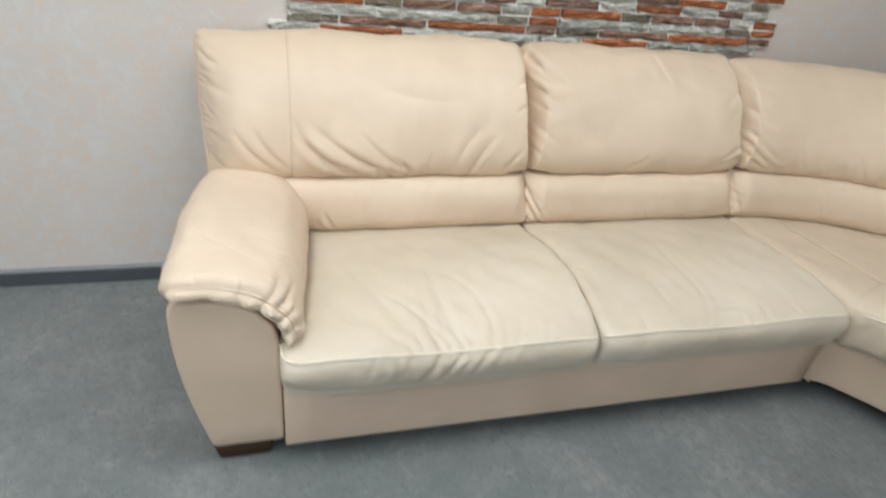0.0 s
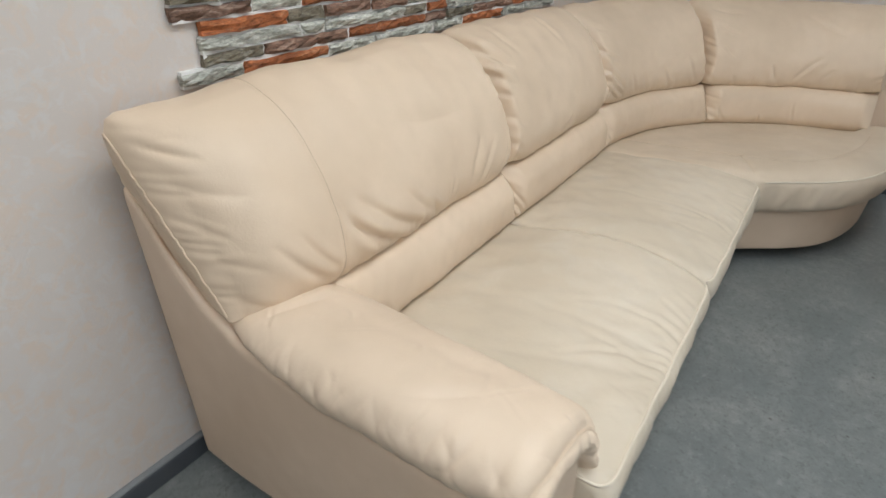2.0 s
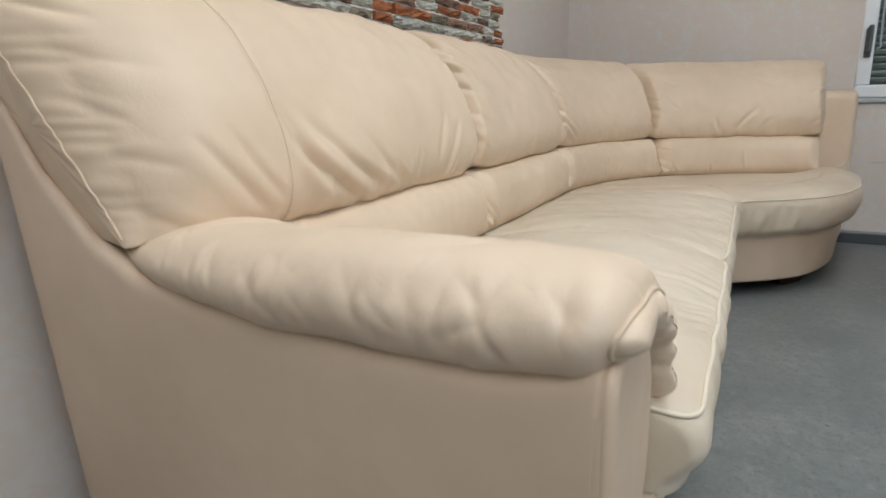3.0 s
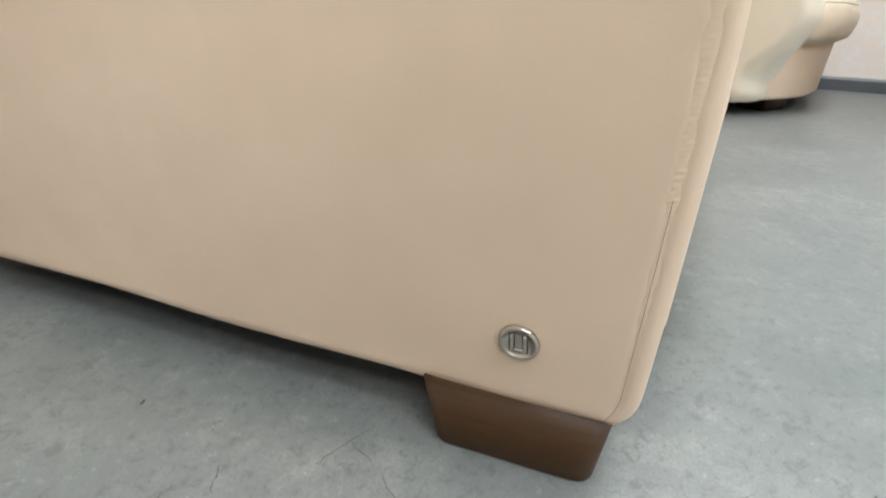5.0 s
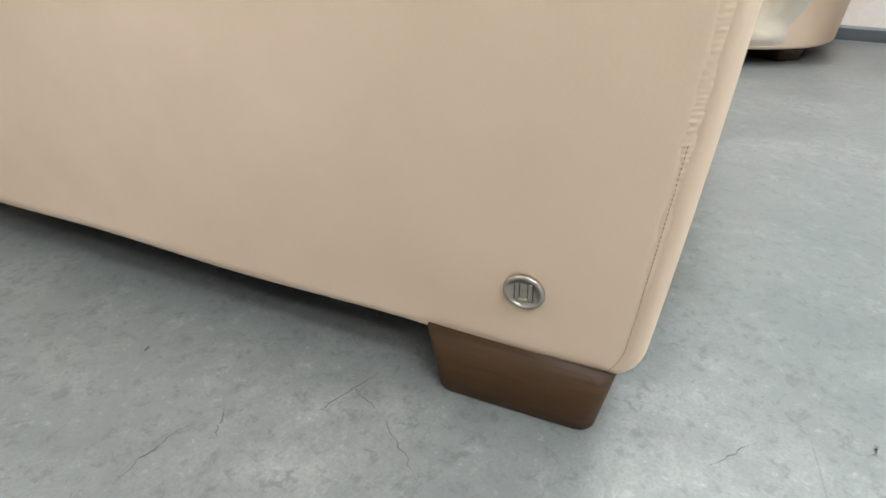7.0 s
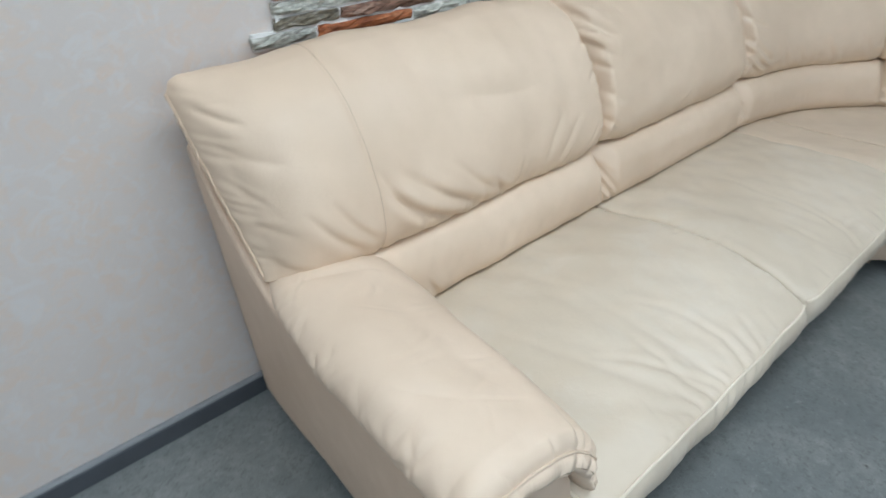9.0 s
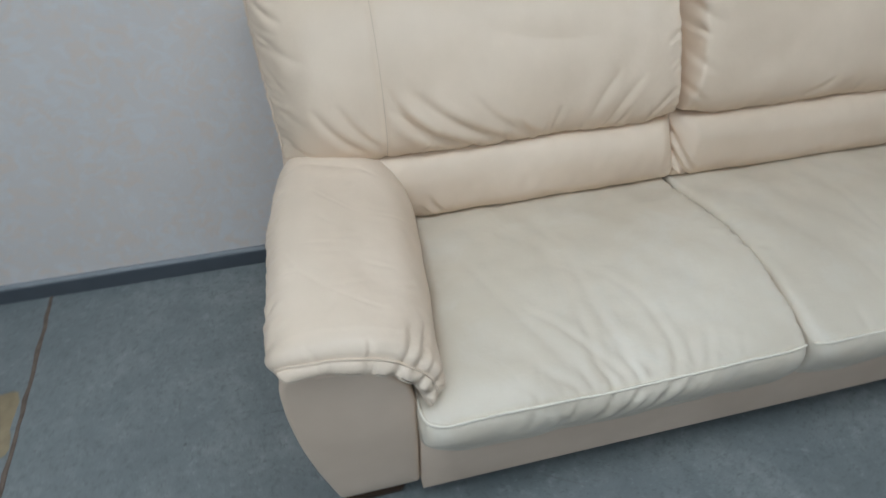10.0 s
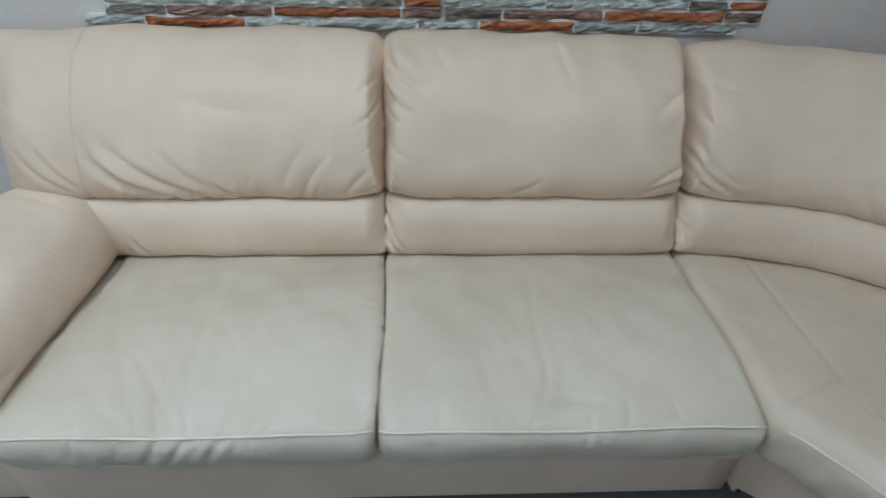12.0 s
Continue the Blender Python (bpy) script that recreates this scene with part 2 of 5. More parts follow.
m, nodes, links, b = material("window_glass", (1, 1, 1), 0.02)
b.inputs["Transmission Weight"].default_value = 1.0
b.inputs["IOR"].default_value = 1.45
GLASS = m
m, nodes, links, b = material("lamp_diffuser", (0.9, 0.9, 0.9), 0.6)
b.inputs["Emission Color"].default_value = (1.0, 0.96, 0.90, 1)
b.inputs["Emission Strength"].default_value = 4.0
DIFFUSER = m


def stone_material(name, dark, light, vein):
    m, nodes, links, b = material(name, light, 0.8)
    vec = nodes.new("ShaderNodeTexCoord").outputs["Object"]
    shift = nodes.new("ShaderNodeVectorMath")
    info = nodes.new("ShaderNodeObjectInfo")
    links.new(vec, shift.inputs[0])
    many = nodes.new("ShaderNodeVectorMath")
    many.operation = "SCALE"
    many.inputs[0].default_value = (31, 17, 47)
    links.new(info.outputs["Random"], many.inputs["Scale"])
    links.new(many.outputs[0], shift.inputs[1])
    mp = nodes.new("ShaderNodeMapping")
    mp.inputs["Scale"].default_value = (1.0, 1.0, 3.2)
    links.new(shift.outputs[0], mp.inputs[0])
    a = noise_node(nodes, links, mp.outputs[0], 16, 8, 0.68, 1.0)
    f = noise_node(nodes, links, mp.outputs[0], 60, 6, 0.7, 0.4)
    col = ramp(nodes, links, a, ((0.33, dark), (0.52, light), (0.66, vein)))
    col = mix(nodes, links, ramp(nodes, links, f, ((0.38, (0.6, 0.6, 0.6)), (0.55, (0, 0, 0)))), col, tuple(c * 0.45 for c in dark))
    hs = nodes.new("ShaderNodeHueSaturation")
    v = nodes.new("ShaderNodeMapRange")
    v.inputs[3].default_value, v.inputs[4].default_value = 0.95, 1.45
    links.new(info.outputs["Random"], v.inputs[0])
    links.new(v.outputs[0], hs.inputs["Value"])
    links.new(col, hs.inputs["Color"])
    links.new(hs.outputs[0], b.inputs["Base Color"])
    n1 = bump(nodes, links, f, 0.6, 0.004)
    links.new(bump(nodes, links, a, 0.7, 0.010, n1), b.inputs["Normal"])
    return m


STONE = {
    "o": stone_material("orange_stone", (0.17, 0.055, 0.022), (0.36, 0.115, 0.035), (0.42, 0.20, 0.10)),
    "b": stone_material("brown_stone", (0.10, 0.060, 0.040), (0.21, 0.115, 0.075), (0.36, 0.25, 0.19)),
    "g": stone_material("grey_green_stone", (0.24, 0.238, 0.195), (0.47, 0.465, 0.405), (0.70, 0.69, 0.63)),
    "d": stone_material("olive_stone", (0.09, 0.075, 0.05), (0.19, 0.16, 0.11), (0.30, 0.28, 0.23)),
}

# ---------------------------------------------------------------- helpers for building
PLACE = {}


def thing(name, at, label="", category="", group="", kind=""):
    e = new(name)
    e.empty_display_size = 0.1
    e.location = at
    PLACE[e] = Vector(at)
    return tagged(e, label, category, group, kind)


def mesh_object(name, verts, faces, mat, parent=None, label="", smooth=True):
    """One mesh object from world places; its origin lies in its middle."""
    v = np.asarray(verts, float).reshape(-1, 3)
    c = (v.min(0) + v.max(0)) / 2
    me = bpy.data.meshes.new(name)
    me.from_pydata((v - c).tolist(), [], [tuple(map(int, f)) for f in faces])
    me.validate()
    bmx = bmesh.new()
    bmx.from_mesh(me)
    bmesh.ops.recalc_face_normals(bmx, faces=bmx.faces)
    bmx.to_mesh(me)
    bmx.free()
    if smooth:
        me.polygons.foreach_set("use_smooth", [True] * len(me.polygons))
    me.materials.append(mat)
    ob = new(name, me)
    c = Vector(c)
    PLACE[ob] = c
    if parent:
        ob.parent = parent
        ob.location = c - PLACE[parent]
    else:
        ob.location = c
    if label:
        ob["label"] = label
    return ob


def bm_data(bm):
    bm.verts.ensure_lookup_table()
    v = [tuple(p.co) for p in bm.verts]
    f = [[q.index for q in p.verts] for p in bm.faces]
    bm.free()
    return v, f


def part(name, bm, mat, parent, label="", smooth=False):
    v, f = bm_data(bm)
    return mesh_object(name, v, f, mat, parent, label, smooth)


def box(lo, hi, bevel=0.0, seg=2):
    bm = bmesh.new()
    bmesh.ops.create_cube(bm, size=1)
    lo, hi = Vector(lo), Vector(hi)
    for v in bm.verts:
        v.co = Vector([(lo[i] + hi[i]) / 2 + v.co[i] * (hi[i] - lo[i]) for i in range(3)])
    if bevel:
        bmesh.ops.bevel(bm, geom=list(bm.edges), offset=bevel, segments=seg, affect="EDGES", profile=0.5)
    bm.verts.index_update()
    return bm


def closed_curve(points, n):
    """A smooth closed loop through points, n places at even lengths."""
    p = np.asarray(points, float)
    k = len(p)
    out = []
    for i in range(k):
        a, b, c, d = p[i - 1], p[i], p[(i + 1) % k], p[(i + 2) % k]
        for t in np.linspace(0, 1, 24, endpoint=False):
            out.append(0.5 * (2 * b + (c - a) * t + (2 * a - 5 * b + 4 * c - d) * t * t + (3 * b - a - 3 * c + d) * t ** 3))
    return even(np.array(out + [out[0]]), n + 1)[:-1]


def open_curve(points, n):
    p = np.asarray(points, float)
    p = np.vstack([2 * p[0] - p[1], p, 2 * p[-1] - p[-2]])
    out = []
    for i in range(1, len(p) - 2):
        a, b, c, d = p[i - 1], p[i], p[i + 1], p[i + 2]
        for t in np.linspace(0, 1, 24, endpoint=False):
            out.append(0.5 * (2 * b + (c - a) * t + (2 * a - 5 * b + 4 * c - d) * t * t + (3 * b - a - 3 * c + d) * t ** 3))
    return even(np.array(out + [p[-2]]), n)


def even(p, n):
    d = np.concatenate([[0], np.cumsum(np.linalg.norm(np.diff(p, axis=0), axis=1))])
    s = np.linspace(0, d[-1], n)
    return np.stack([np.interp(s, d, p[:, i]) for i in range(p.shape[1])], 1)


def inward(loop):
    t = np.roll(loop, -1, 0) - np.roll(loop, 1, 0)
    t /= np.linalg.norm(t, axis=1)[:, None] + 1e-9
    nrm = np.stack([-t[:, 1], t[:, 0]], 1)
    area = np.sum(loop[:, 0] * np.roll(loop[:, 1], -1) - np.roll(loop[:, 0], -1) * loop[:, 1])
    return nrm if area > 0 else -nrm


def grid_normals(v):
    du = np.gradient(v, axis=0)
    dv = (np.roll(v, -1, 1) - np.roll(v, 1, 1)) / 2
    n = np.cross(du, dv)
    n /= np.linalg.norm(n, axis=2)[:, :, None] + 1e-12
    c = v.mean((0, 1))
    if np.sum(n * (v - c)) < 0:
        n = -n
    return n


def waves(p, seed, size, count=7):
    """Soft random undulation of about unit height over places p (..., 3), of that wavelength."""
    rng = np.random.RandomState(seed)
    out = np.zeros(p.shape[:-1])
    for i in range(count):
        k = rng.normal(size=3)
        k *= 2 * math.pi / size * rng.uniform(0.6, 1.6) / np.linalg.norm(k)
        out += np.sin(p @ k + rng.uniform(0, 6.3))
    return out / math.sqrt(count)


def folds(a, b, rows):
    """Creases: rows of (a0, b0, a1, b1, width, depth), a groove between two soft swells, fading at both ends."""
    out = np.zeros(a.shape)
    for a0, b0, a1, b1, w, d in rows:
        da, db = a1 - a0, b1 - b0
        ln = math.hypot(da, db)
        t = ((a - a0) * da + (b - b0) * db) / ln ** 2
        # a slight bow along the crease
        off = ((a - a0) * -db + (b - b0) * da) / ln + 0.05 * ln * np.sin(math.pi * np.clip(t, 0, 1))
        fade = np.clip(np.sin(math.pi * np.clip((t + 0.12) / 1.24, 0, 1)), 0, 1) ** 0.8
        g = -1.1 * np.exp(-np.abs(off) / (0.8 * w)) + 0.55 * np.exp(-((off - 1.5 * w) / (1.2 * w)) ** 2) + 0.45 * np.exp(-((off + 1.9 * w) / (1.5 * w)) ** 2)
        out += d * g * fade
    return out


def gathers(seed, edge, way, z0, z1, count, reach=(0.03, 0.09), slope=(-1.1, -0.3), depth=(0.002, 0.0045)):
    """Rows of folds that run out from an upright seam, like leather drawn into a split."""
    rng = np.random.RandomState(seed)
    rows = []
    for i in range(count):
        z = z0 + (z1 - z0) * (i + rng.uniform(0.1, 0.9)) / count
        ln = rng.uniform(*reach)
        k = rng.uniform(*slope)
        c = 1 / math.hypot(1, k)
        rows.append((edge - way * 0.022, z - 0.022 * k, edge + way * ln * c, z + ln * k * c, rng.uniform(0.0055, 0.0095), rng.uniform(*depth)))
    return tuple(rows)


def hem_folds(seed, s0, s1, z, count, reach=(0.02, 0.07), depth=(0.0012, 0.0032)):
    """Rows of short folds that rise from a cushion's lower edge."""
    rng = np.random.RandomState(seed)
    rows = []
    for i in range(count):
        q = s0 + (s1 - s0) * (i + rng.uniform(0, 1)) / count
        ln = rng.uniform(*reach)
        rows.append((q, z - 0.015, q + ln * rng.uniform(-0.9, 0.9), z + ln, rng.uniform(0.006, 0.010), rng.uniform(*depth)))
    return tuple(rows)


def cross_folds(seed, a0, a1, b0, b1, count, reach=(0.04, 0.11), depth=(0.0006, 0.0018)):
    """Loose creases in all directions over a stretch of skin."""
    rng = np.random.RandomState(seed)
    rows = []
    for i in range(count):
        a, b = a0 + (a1 - a0) * (i + rng.uniform(0, 1)) / count, rng.uniform(b0, b1)
        ln, t = rng.uniform(*reach), rng.uniform(0.5, 2.64)
        rows.append((a - ln / 2 * math.cos(t), b - ln / 2 * math.sin(t), a + ln / 2 * math.cos(t), b + ln / 2 * math.sin(t), rng.uniform(0.004, 0.007), rng.uniform(*depth)))
    return tuple(rows)


def eased(line, n=9):
    """A line with its small kinks drawn out."""
    k = n // 2
    return np.stack([np.convolve(np.pad(line[:, i], k, mode="reflect", reflect_type="odd"), np.ones(n) / n, mode="valid") for i in range(3)], 1)


def run_of(mask):
    """The longest unbroken run of a closed loop's places that satisfy mask, in order."""
    n = len(mask)
    if all(mask):
        return list(range(n))
    start = next(i for i in range(n) if not mask[i])
    best, cur = [], []
    for i in range(start, start + n + 1):
        if mask[i % n]:
            cur.append(i % n)
        else:
            best, cur = (cur if len(cur) > len(best) else best), []
    return best


def tube(name, line, radius, mat, parent, label="", sides=6):
    p = np.asarray(line, float)
    t = np.gradient(p, axis=0)
    t /= np.linalg.norm(t, axis=1)[:, None] + 1e-12
    up = np.array([0.13, 0.21, 0.97])
    a = np.cross(t, up)
    a /= np.linalg.norm(a, axis=1)[:, None] + 1e-12
    b2 = np.cross(t, a)
    ang = np.linspace(0, 2 * math.pi, sides, endpoint=False)
    v = (p[:, None] + radius * (np.cos(ang)[None, :, None] * a[:, None] + np.sin(ang)[None, :, None] * b2[:, None])).reshape(-1, 3)
    f = []
    for i in range(len(p) - 1):
        for j in range(sides):
            k = (j + 1) % sides
            f.append((i * sides + j, i * sides + k, (i + 1) * sides + k, (i + 1) * sides + j))
    f.append(tuple(range(sides)))
    f.append(tuple((len(p) - 1) * sides + j for j in range(sides)))
    return mesh_object(name, v, f, mat, parent, label)


def skin(name, v, mat, parent, label="", rings=5, warp=None, first_open=False):
    """A closed body from a grid v (sections, loop, 3), its ends closed with shrinking rings."""
    ns, nl = v.shape[:2]
    caps = []
    for end in (0, -1):
        mid = v[end].mean(0)
        caps.append(np.stack([mid + (v[end] - mid) * (1 - k / rings) for k in range(1, rings)]))
    full = np.concatenate([v if first_open else np.concatenate([caps[0][::-1], v]), caps[1]])
    ns = len(full)
    verts = np.concatenate([full.reshape(-1, 3), full[0].mean(0)[None], full[-1].mean(0)[None]])
    if warp:
        verts = warp(verts)
    idx = np.arange(ns * nl).reshape(ns, nl)
    nxt = np.roll(idx, -1, 1)
    f = np.stack([idx[:-1], nxt[:-1], nxt[1:], idx[1:]], -1).reshape(-1, 4).tolist()
    if not first_open:
        f += [(ns * nl, nxt[0][j], idx[0][j]) for j in range(nl)]
    f += [(ns * nl + 1, idx[-1][j], nxt[-1][j]) for j in range(nl)]
    return mesh_object(name, verts, f, mat, parent, label)


def end_spread(length, step, round_end, first_end=None):
    """Places along a length, denser in the two rounded ends, with the inset there."""
    fe = first_end or round_end
    c = 1 - np.cos(np.linspace(0, math.pi / 2, 7))
    midn = max(4, int((length - fe - round_end) / step))
    s = np.concatenate([fe * c, np.linspace(fe, length - round_end, midn)[1:-1], length - round_end * c[::-1]])
    q0, q1 = np.clip(1 - s / fe, 0, 1), np.clip(1 - (length - s) / round_end, 0, 1)
    return s, fe * (1 - np.sqrt(np.clip(1 - q0 * q0, 0, 1))) + round_end * (1 - np.sqrt(np.clip(1 - q1 * q1, 0, 1)))


# ---------------------------------------------------------------- the sofa's plan
CX, CY = 2.0, -1.34            # middle of the rounded corner
R_BACK = 1.035


def along(s, r):
    """The plan place at s along the sofa's back and r from the corner's middle."""
    s, r = np.broadcast_arrays(np.asarray(s, float), np.asarray(r, float))
    a = np.clip((s - CX) / R_BACK, 0, math.pi / 2)
    extra = np.clip(s - CX - R_BACK * math.pi / 2, 0, None)
    x = np.where(s < CX, s, CX + r * np.sin(a))
    y = np.where(s < CX, CY + r, CY + r * np.cos(a)) - extra
    return x, y


S_MID = CX + R_BACK * math.pi / 4 - 0.022
S_BACK = S_MID - 0.040
S_END = CX + R_BACK * math.pi / 2

sofa = thing("corner_sofa", (1.3, -0.6, 0.0),
             "cream leather corner sofa with padded armrest and dark wooden feet", "sofa")


def sweep_cushion(s0, s1, profile, n_loop, step, round_end, shape, first_end=None, deep=(1.0, 1.0), floor_z=0.0, low=1.0, upright=1.0):
    """A cushion swept along the sofa's back; shape(S, Y, Z, e, v) moves the skin outwards.
    deep says how much deeper than long each end is rounded above floor_z, low how much below; upright scales it in height."""
    loop = closed_curve(profile, n_loop)
    nin = inward(loop)
    s, inset = end_spread(s1 - s0, step, round_end, first_end)
    S = (s0 + s)[:, None] + np.zeros(n_loop)[None]
    more = np.where(s < (s1 - s0) / 2, deep[0], deep[1])[:, None] - 1
    drawn = inset[:, None] * (low + (1 + more - low) * np.clip((loop[None, :, 1] - floor_z) / 0.06, 0, 1))
    Y = loop[None, :, 0] + nin[None, :, 0] * drawn
    Z = loop[None, :, 1] + nin[None, :, 1] * drawn * upright
    for i in range(len(s)):
        # drawn-in rings are eased round their corners
        for _ in range(int(inset[i] * (1 + more[i, 0]) * min(1.0, low + 0.2) * upright / 0.002)):
            Y[i] = (np.roll(Y[i], 1) + 2 * Y[i] + np.roll(Y[i], -1)) / 4
            Z[i] = (np.roll(Z[i], 1) + 2 * Z[i] + np.roll(Z[i], -1)) / 4
    e = np.minimum(s, (s1 - s0) - s)[:, None] + np.zeros(n_loop)[None]
    S, Y, Z = shape[0](S, Y, Z, e)
    x, y = along(S, Y - CY)
    v = np.stack([x, y, Z], -1)
    nrm = grid_normals(v)
    v = v + nrm * shape[1](S, Y, Z, e, v)[:, :, None]
    return v, loop


BACK_PROFILE = ((-0.240, 0.574), (-0.325, 0.568), (-0.364, 0.584), (-0.378, 0.655), (-0.345, 0.760), (-0.285, 0.855), (-0.205, 0.918),
                (-0.125, 0.945), (-0.070, 0.925), (-0.050, 0.860), (-0.055, 0.740), (-0.085, 0.640), (-0.150, 0.570))
LUMBAR_PROFILE = ((-0.220, 0.550), (-0.290, 0.565), (-0.358, 0.562), (-0.401, 0.520), (-0.410, 0.455), (-0.396, 0.408), (-0.350, 0.380),
                  (-0.260, 0.360), (-0.190, 0.400), (-0.180, 0.480))

BACK_FOLDS = (
    # the long cushion beside the armrest: creases fanning from its lower edge, gathers on its boxed end
    ((0.24, 0.70, 0.34, 0.60, 0.010, 0.005), (0.29, 0.71, 0.37, 0.615, 0.009, 0.005), (0.40, 0.74, 0.50, 0.605, 0.012, 0.0080),
     (0.415, 0.69, 0.60, 0.580, 0.011, 0.0090), (0.47, 0.715, 0.68, 0.588, 0.012, 0.0075), (0.60, 0.70, 0.76, 0.585, 0.012, 0.0040),
     (0.96, 0.72, 0.90, 0.625, 0.013, 0.0050), (1.02, 0.70, 0.95, 0.600, 0.010, 0.0040), (1.12, 0.66, 1.06, 0.590, 0.009, 0.0040),
     (0.70, 0.64, 0.77, 0.585, 0.010, 0.003), (0.82, 0.655, 0.80, 0.585, 0.010, 0.003), (0.62, 0.84, 0.92, 0.80, 0.026, 0.0035),
     (0.115, 0.900, 0.19, 0.866, 0.008, 0.0050), (0.118, 0.838, 0.23, 0.800, 0.012, 0.0020), (0.125, 0.780, 0.18, 0.730, 0.007, 0.0018),
     (0.130, 0.712, 0.21, 0.672, 0.010, 0.0020), (0.145, 0.630, 0.24, 0.580, 0.010, 0.0028),
     (1.155, 0.86, 1.10, 0.845, 0.007, 0.004), (1.155, 0.80, 1.09, 0.77, 0.007, 0.004), (1.155, 0.73, 1.11, 0.71, 0.006, 0.003)),
    ((1.160, 0.915, 1.265, 0.850, 0.015, 0.013), (1.165, 0.845, 1.24, 0.800, 0.009, 0.0036), (1.16, 0.880, 1.225, 0.848, 0.008, 0.006), (1.165, 0.800, 1.21, 0.775, 0.008, 0.0030),
     (1.165, 0.740, 1.23, 0.690, 0.009, 0.0026), (1.165, 0.66, 1.21, 0.62, 0.008, 0.0026), (1.98, 0.86, 1.88, 0.80, 0.010, 0.003),
     (1.98, 0.81, 1.90, 0.76, 0.009, 0.0024), (1.98, 0.68, 1.88, 0.62, 0.010, 0.004), (1.52, 0.60, 1.58, 0.64, 0.010, 0.004),
     (1.30, 0.93, 1.35, 0.87, 0.012, 0.003), (1.62, 0.935, 1.66, 0.86, 0.012, 0.003), (1.98, 0.63, 1.86, 0.59, 0.009, 0.004)),
    ((2.00, 0.73, 2.13, 0.63, 0.010, 0.007), (2.00, 0.68, 2.14, 0.60, 0.010, 0.007), (2.00, 0.64, 2.10, 0.59, 0.009, 0.006),
     (2.00, 0.80, 2.10, 0.74, 0.009, 0.005), (2.00, 0.88, 2.09, 0.85, 0.009, 0.004), (2.30, 0.66, 2.36, 0.59, 0.011, 0.004),
     (2.45, 0.67, 2.52, 0.59, 0.011, 0.004), (2.62, 0.70, 2.68, 0.60, 0.011, 0.004), (2.80, 0.80, 2.72, 0.76, 0.009, 0.004),
     (2.80, 0.70, 2.70, 0.64, 0.010, 0.004), (2.20, 0.68, 2.27, 0.59, 0.011, 0.004)),
    ((2.82, 0.885, 2.93, 0.865, 0.009, 0.006), (2.82, 0.83, 2.90, 0.79, 0.008, 0.005), (2.82, 0.75, 2.89, 0.69, 0.009, 0.004),
     (3.08, 0.66, 3.12, 0.59, 0.010, 0.005), (3.30, 0.70, 3.20, 0.61, 0.012, 0.006), (3.38, 0.66, 3.31, 0.60, 0.010, 0.004),
     (3.24, 0.86, 3.38, 0.80, 0.012, 0.004), (3.61, 0.80, 3.52, 0.77, 0.009, 0.004), (3.61, 0.66, 3.54, 0.62, 0.009, 0.004)),
)
BACK_ENDS = ((0.122, 1.1675), (1.1555, 1.993), (1.986, S_BACK + 0.005), (S_BACK - 0.005, S_END - 0.015))
BACK_GATHERS = (
    gathers(201, 1.163, -1, 0.60, 0.90, 8, (0.03, 0.07), (-0.9, -0.2), (0.0015, 0.003)) + hem_folds(211, 0.42, 1.14, 0.575, 15)
    + gathers(221, 0.132, 1, 0.57, 0.90, 16, (0.015, 0.060), (-1.1, 0.2), (0.0006, 0.0019)),
    gathers(202, 1.160, 1, 0.64, 0.88, 6, (0.02, 0.06), (-0.9, -0.2), (0.0008, 0.0022)) + gathers(203, 1.991, -1, 0.62, 0.91, 7, (0.03, 0.09), (-1.0, -0.3), (0.0008, 0.0022))
    + hem_folds(212, 1.2, 1.96, 0.575, 11, (0.015, 0.05), (0.001, 0.0022)),
    gathers(204, 1.988, 1, 0.62, 0.88, 6, (0.02, 0.07), (-1.0, -0.3), (0.0008, 0.0024)) + gathers(205, S_BACK, -1, 0.62, 0.91, 8, (0.03, 0.07), (-0.9, -0.3), (0.0015, 0.003))
    + hem_folds(213, 2.05, 2.78, 0.575, 13),
    gathers(206, S_BACK, 1, 0.62, 0.91, 9, (0.03, 0.09), (-1.0, -0.3), (0.0016, 0.004)) + gathers(207, S_END - 0.015, -1, 0.62, 0.91, 8, (0.03, 0.07), (-0.9, -0.2), (0.0015, 0.003))
    + hem_folds(214, 2.86, 3.58, 0.575, 13),
)
BACK_SINK = (0.0, 0.012, 0.022, 0.030)      # the corner's cushions stand a little lower
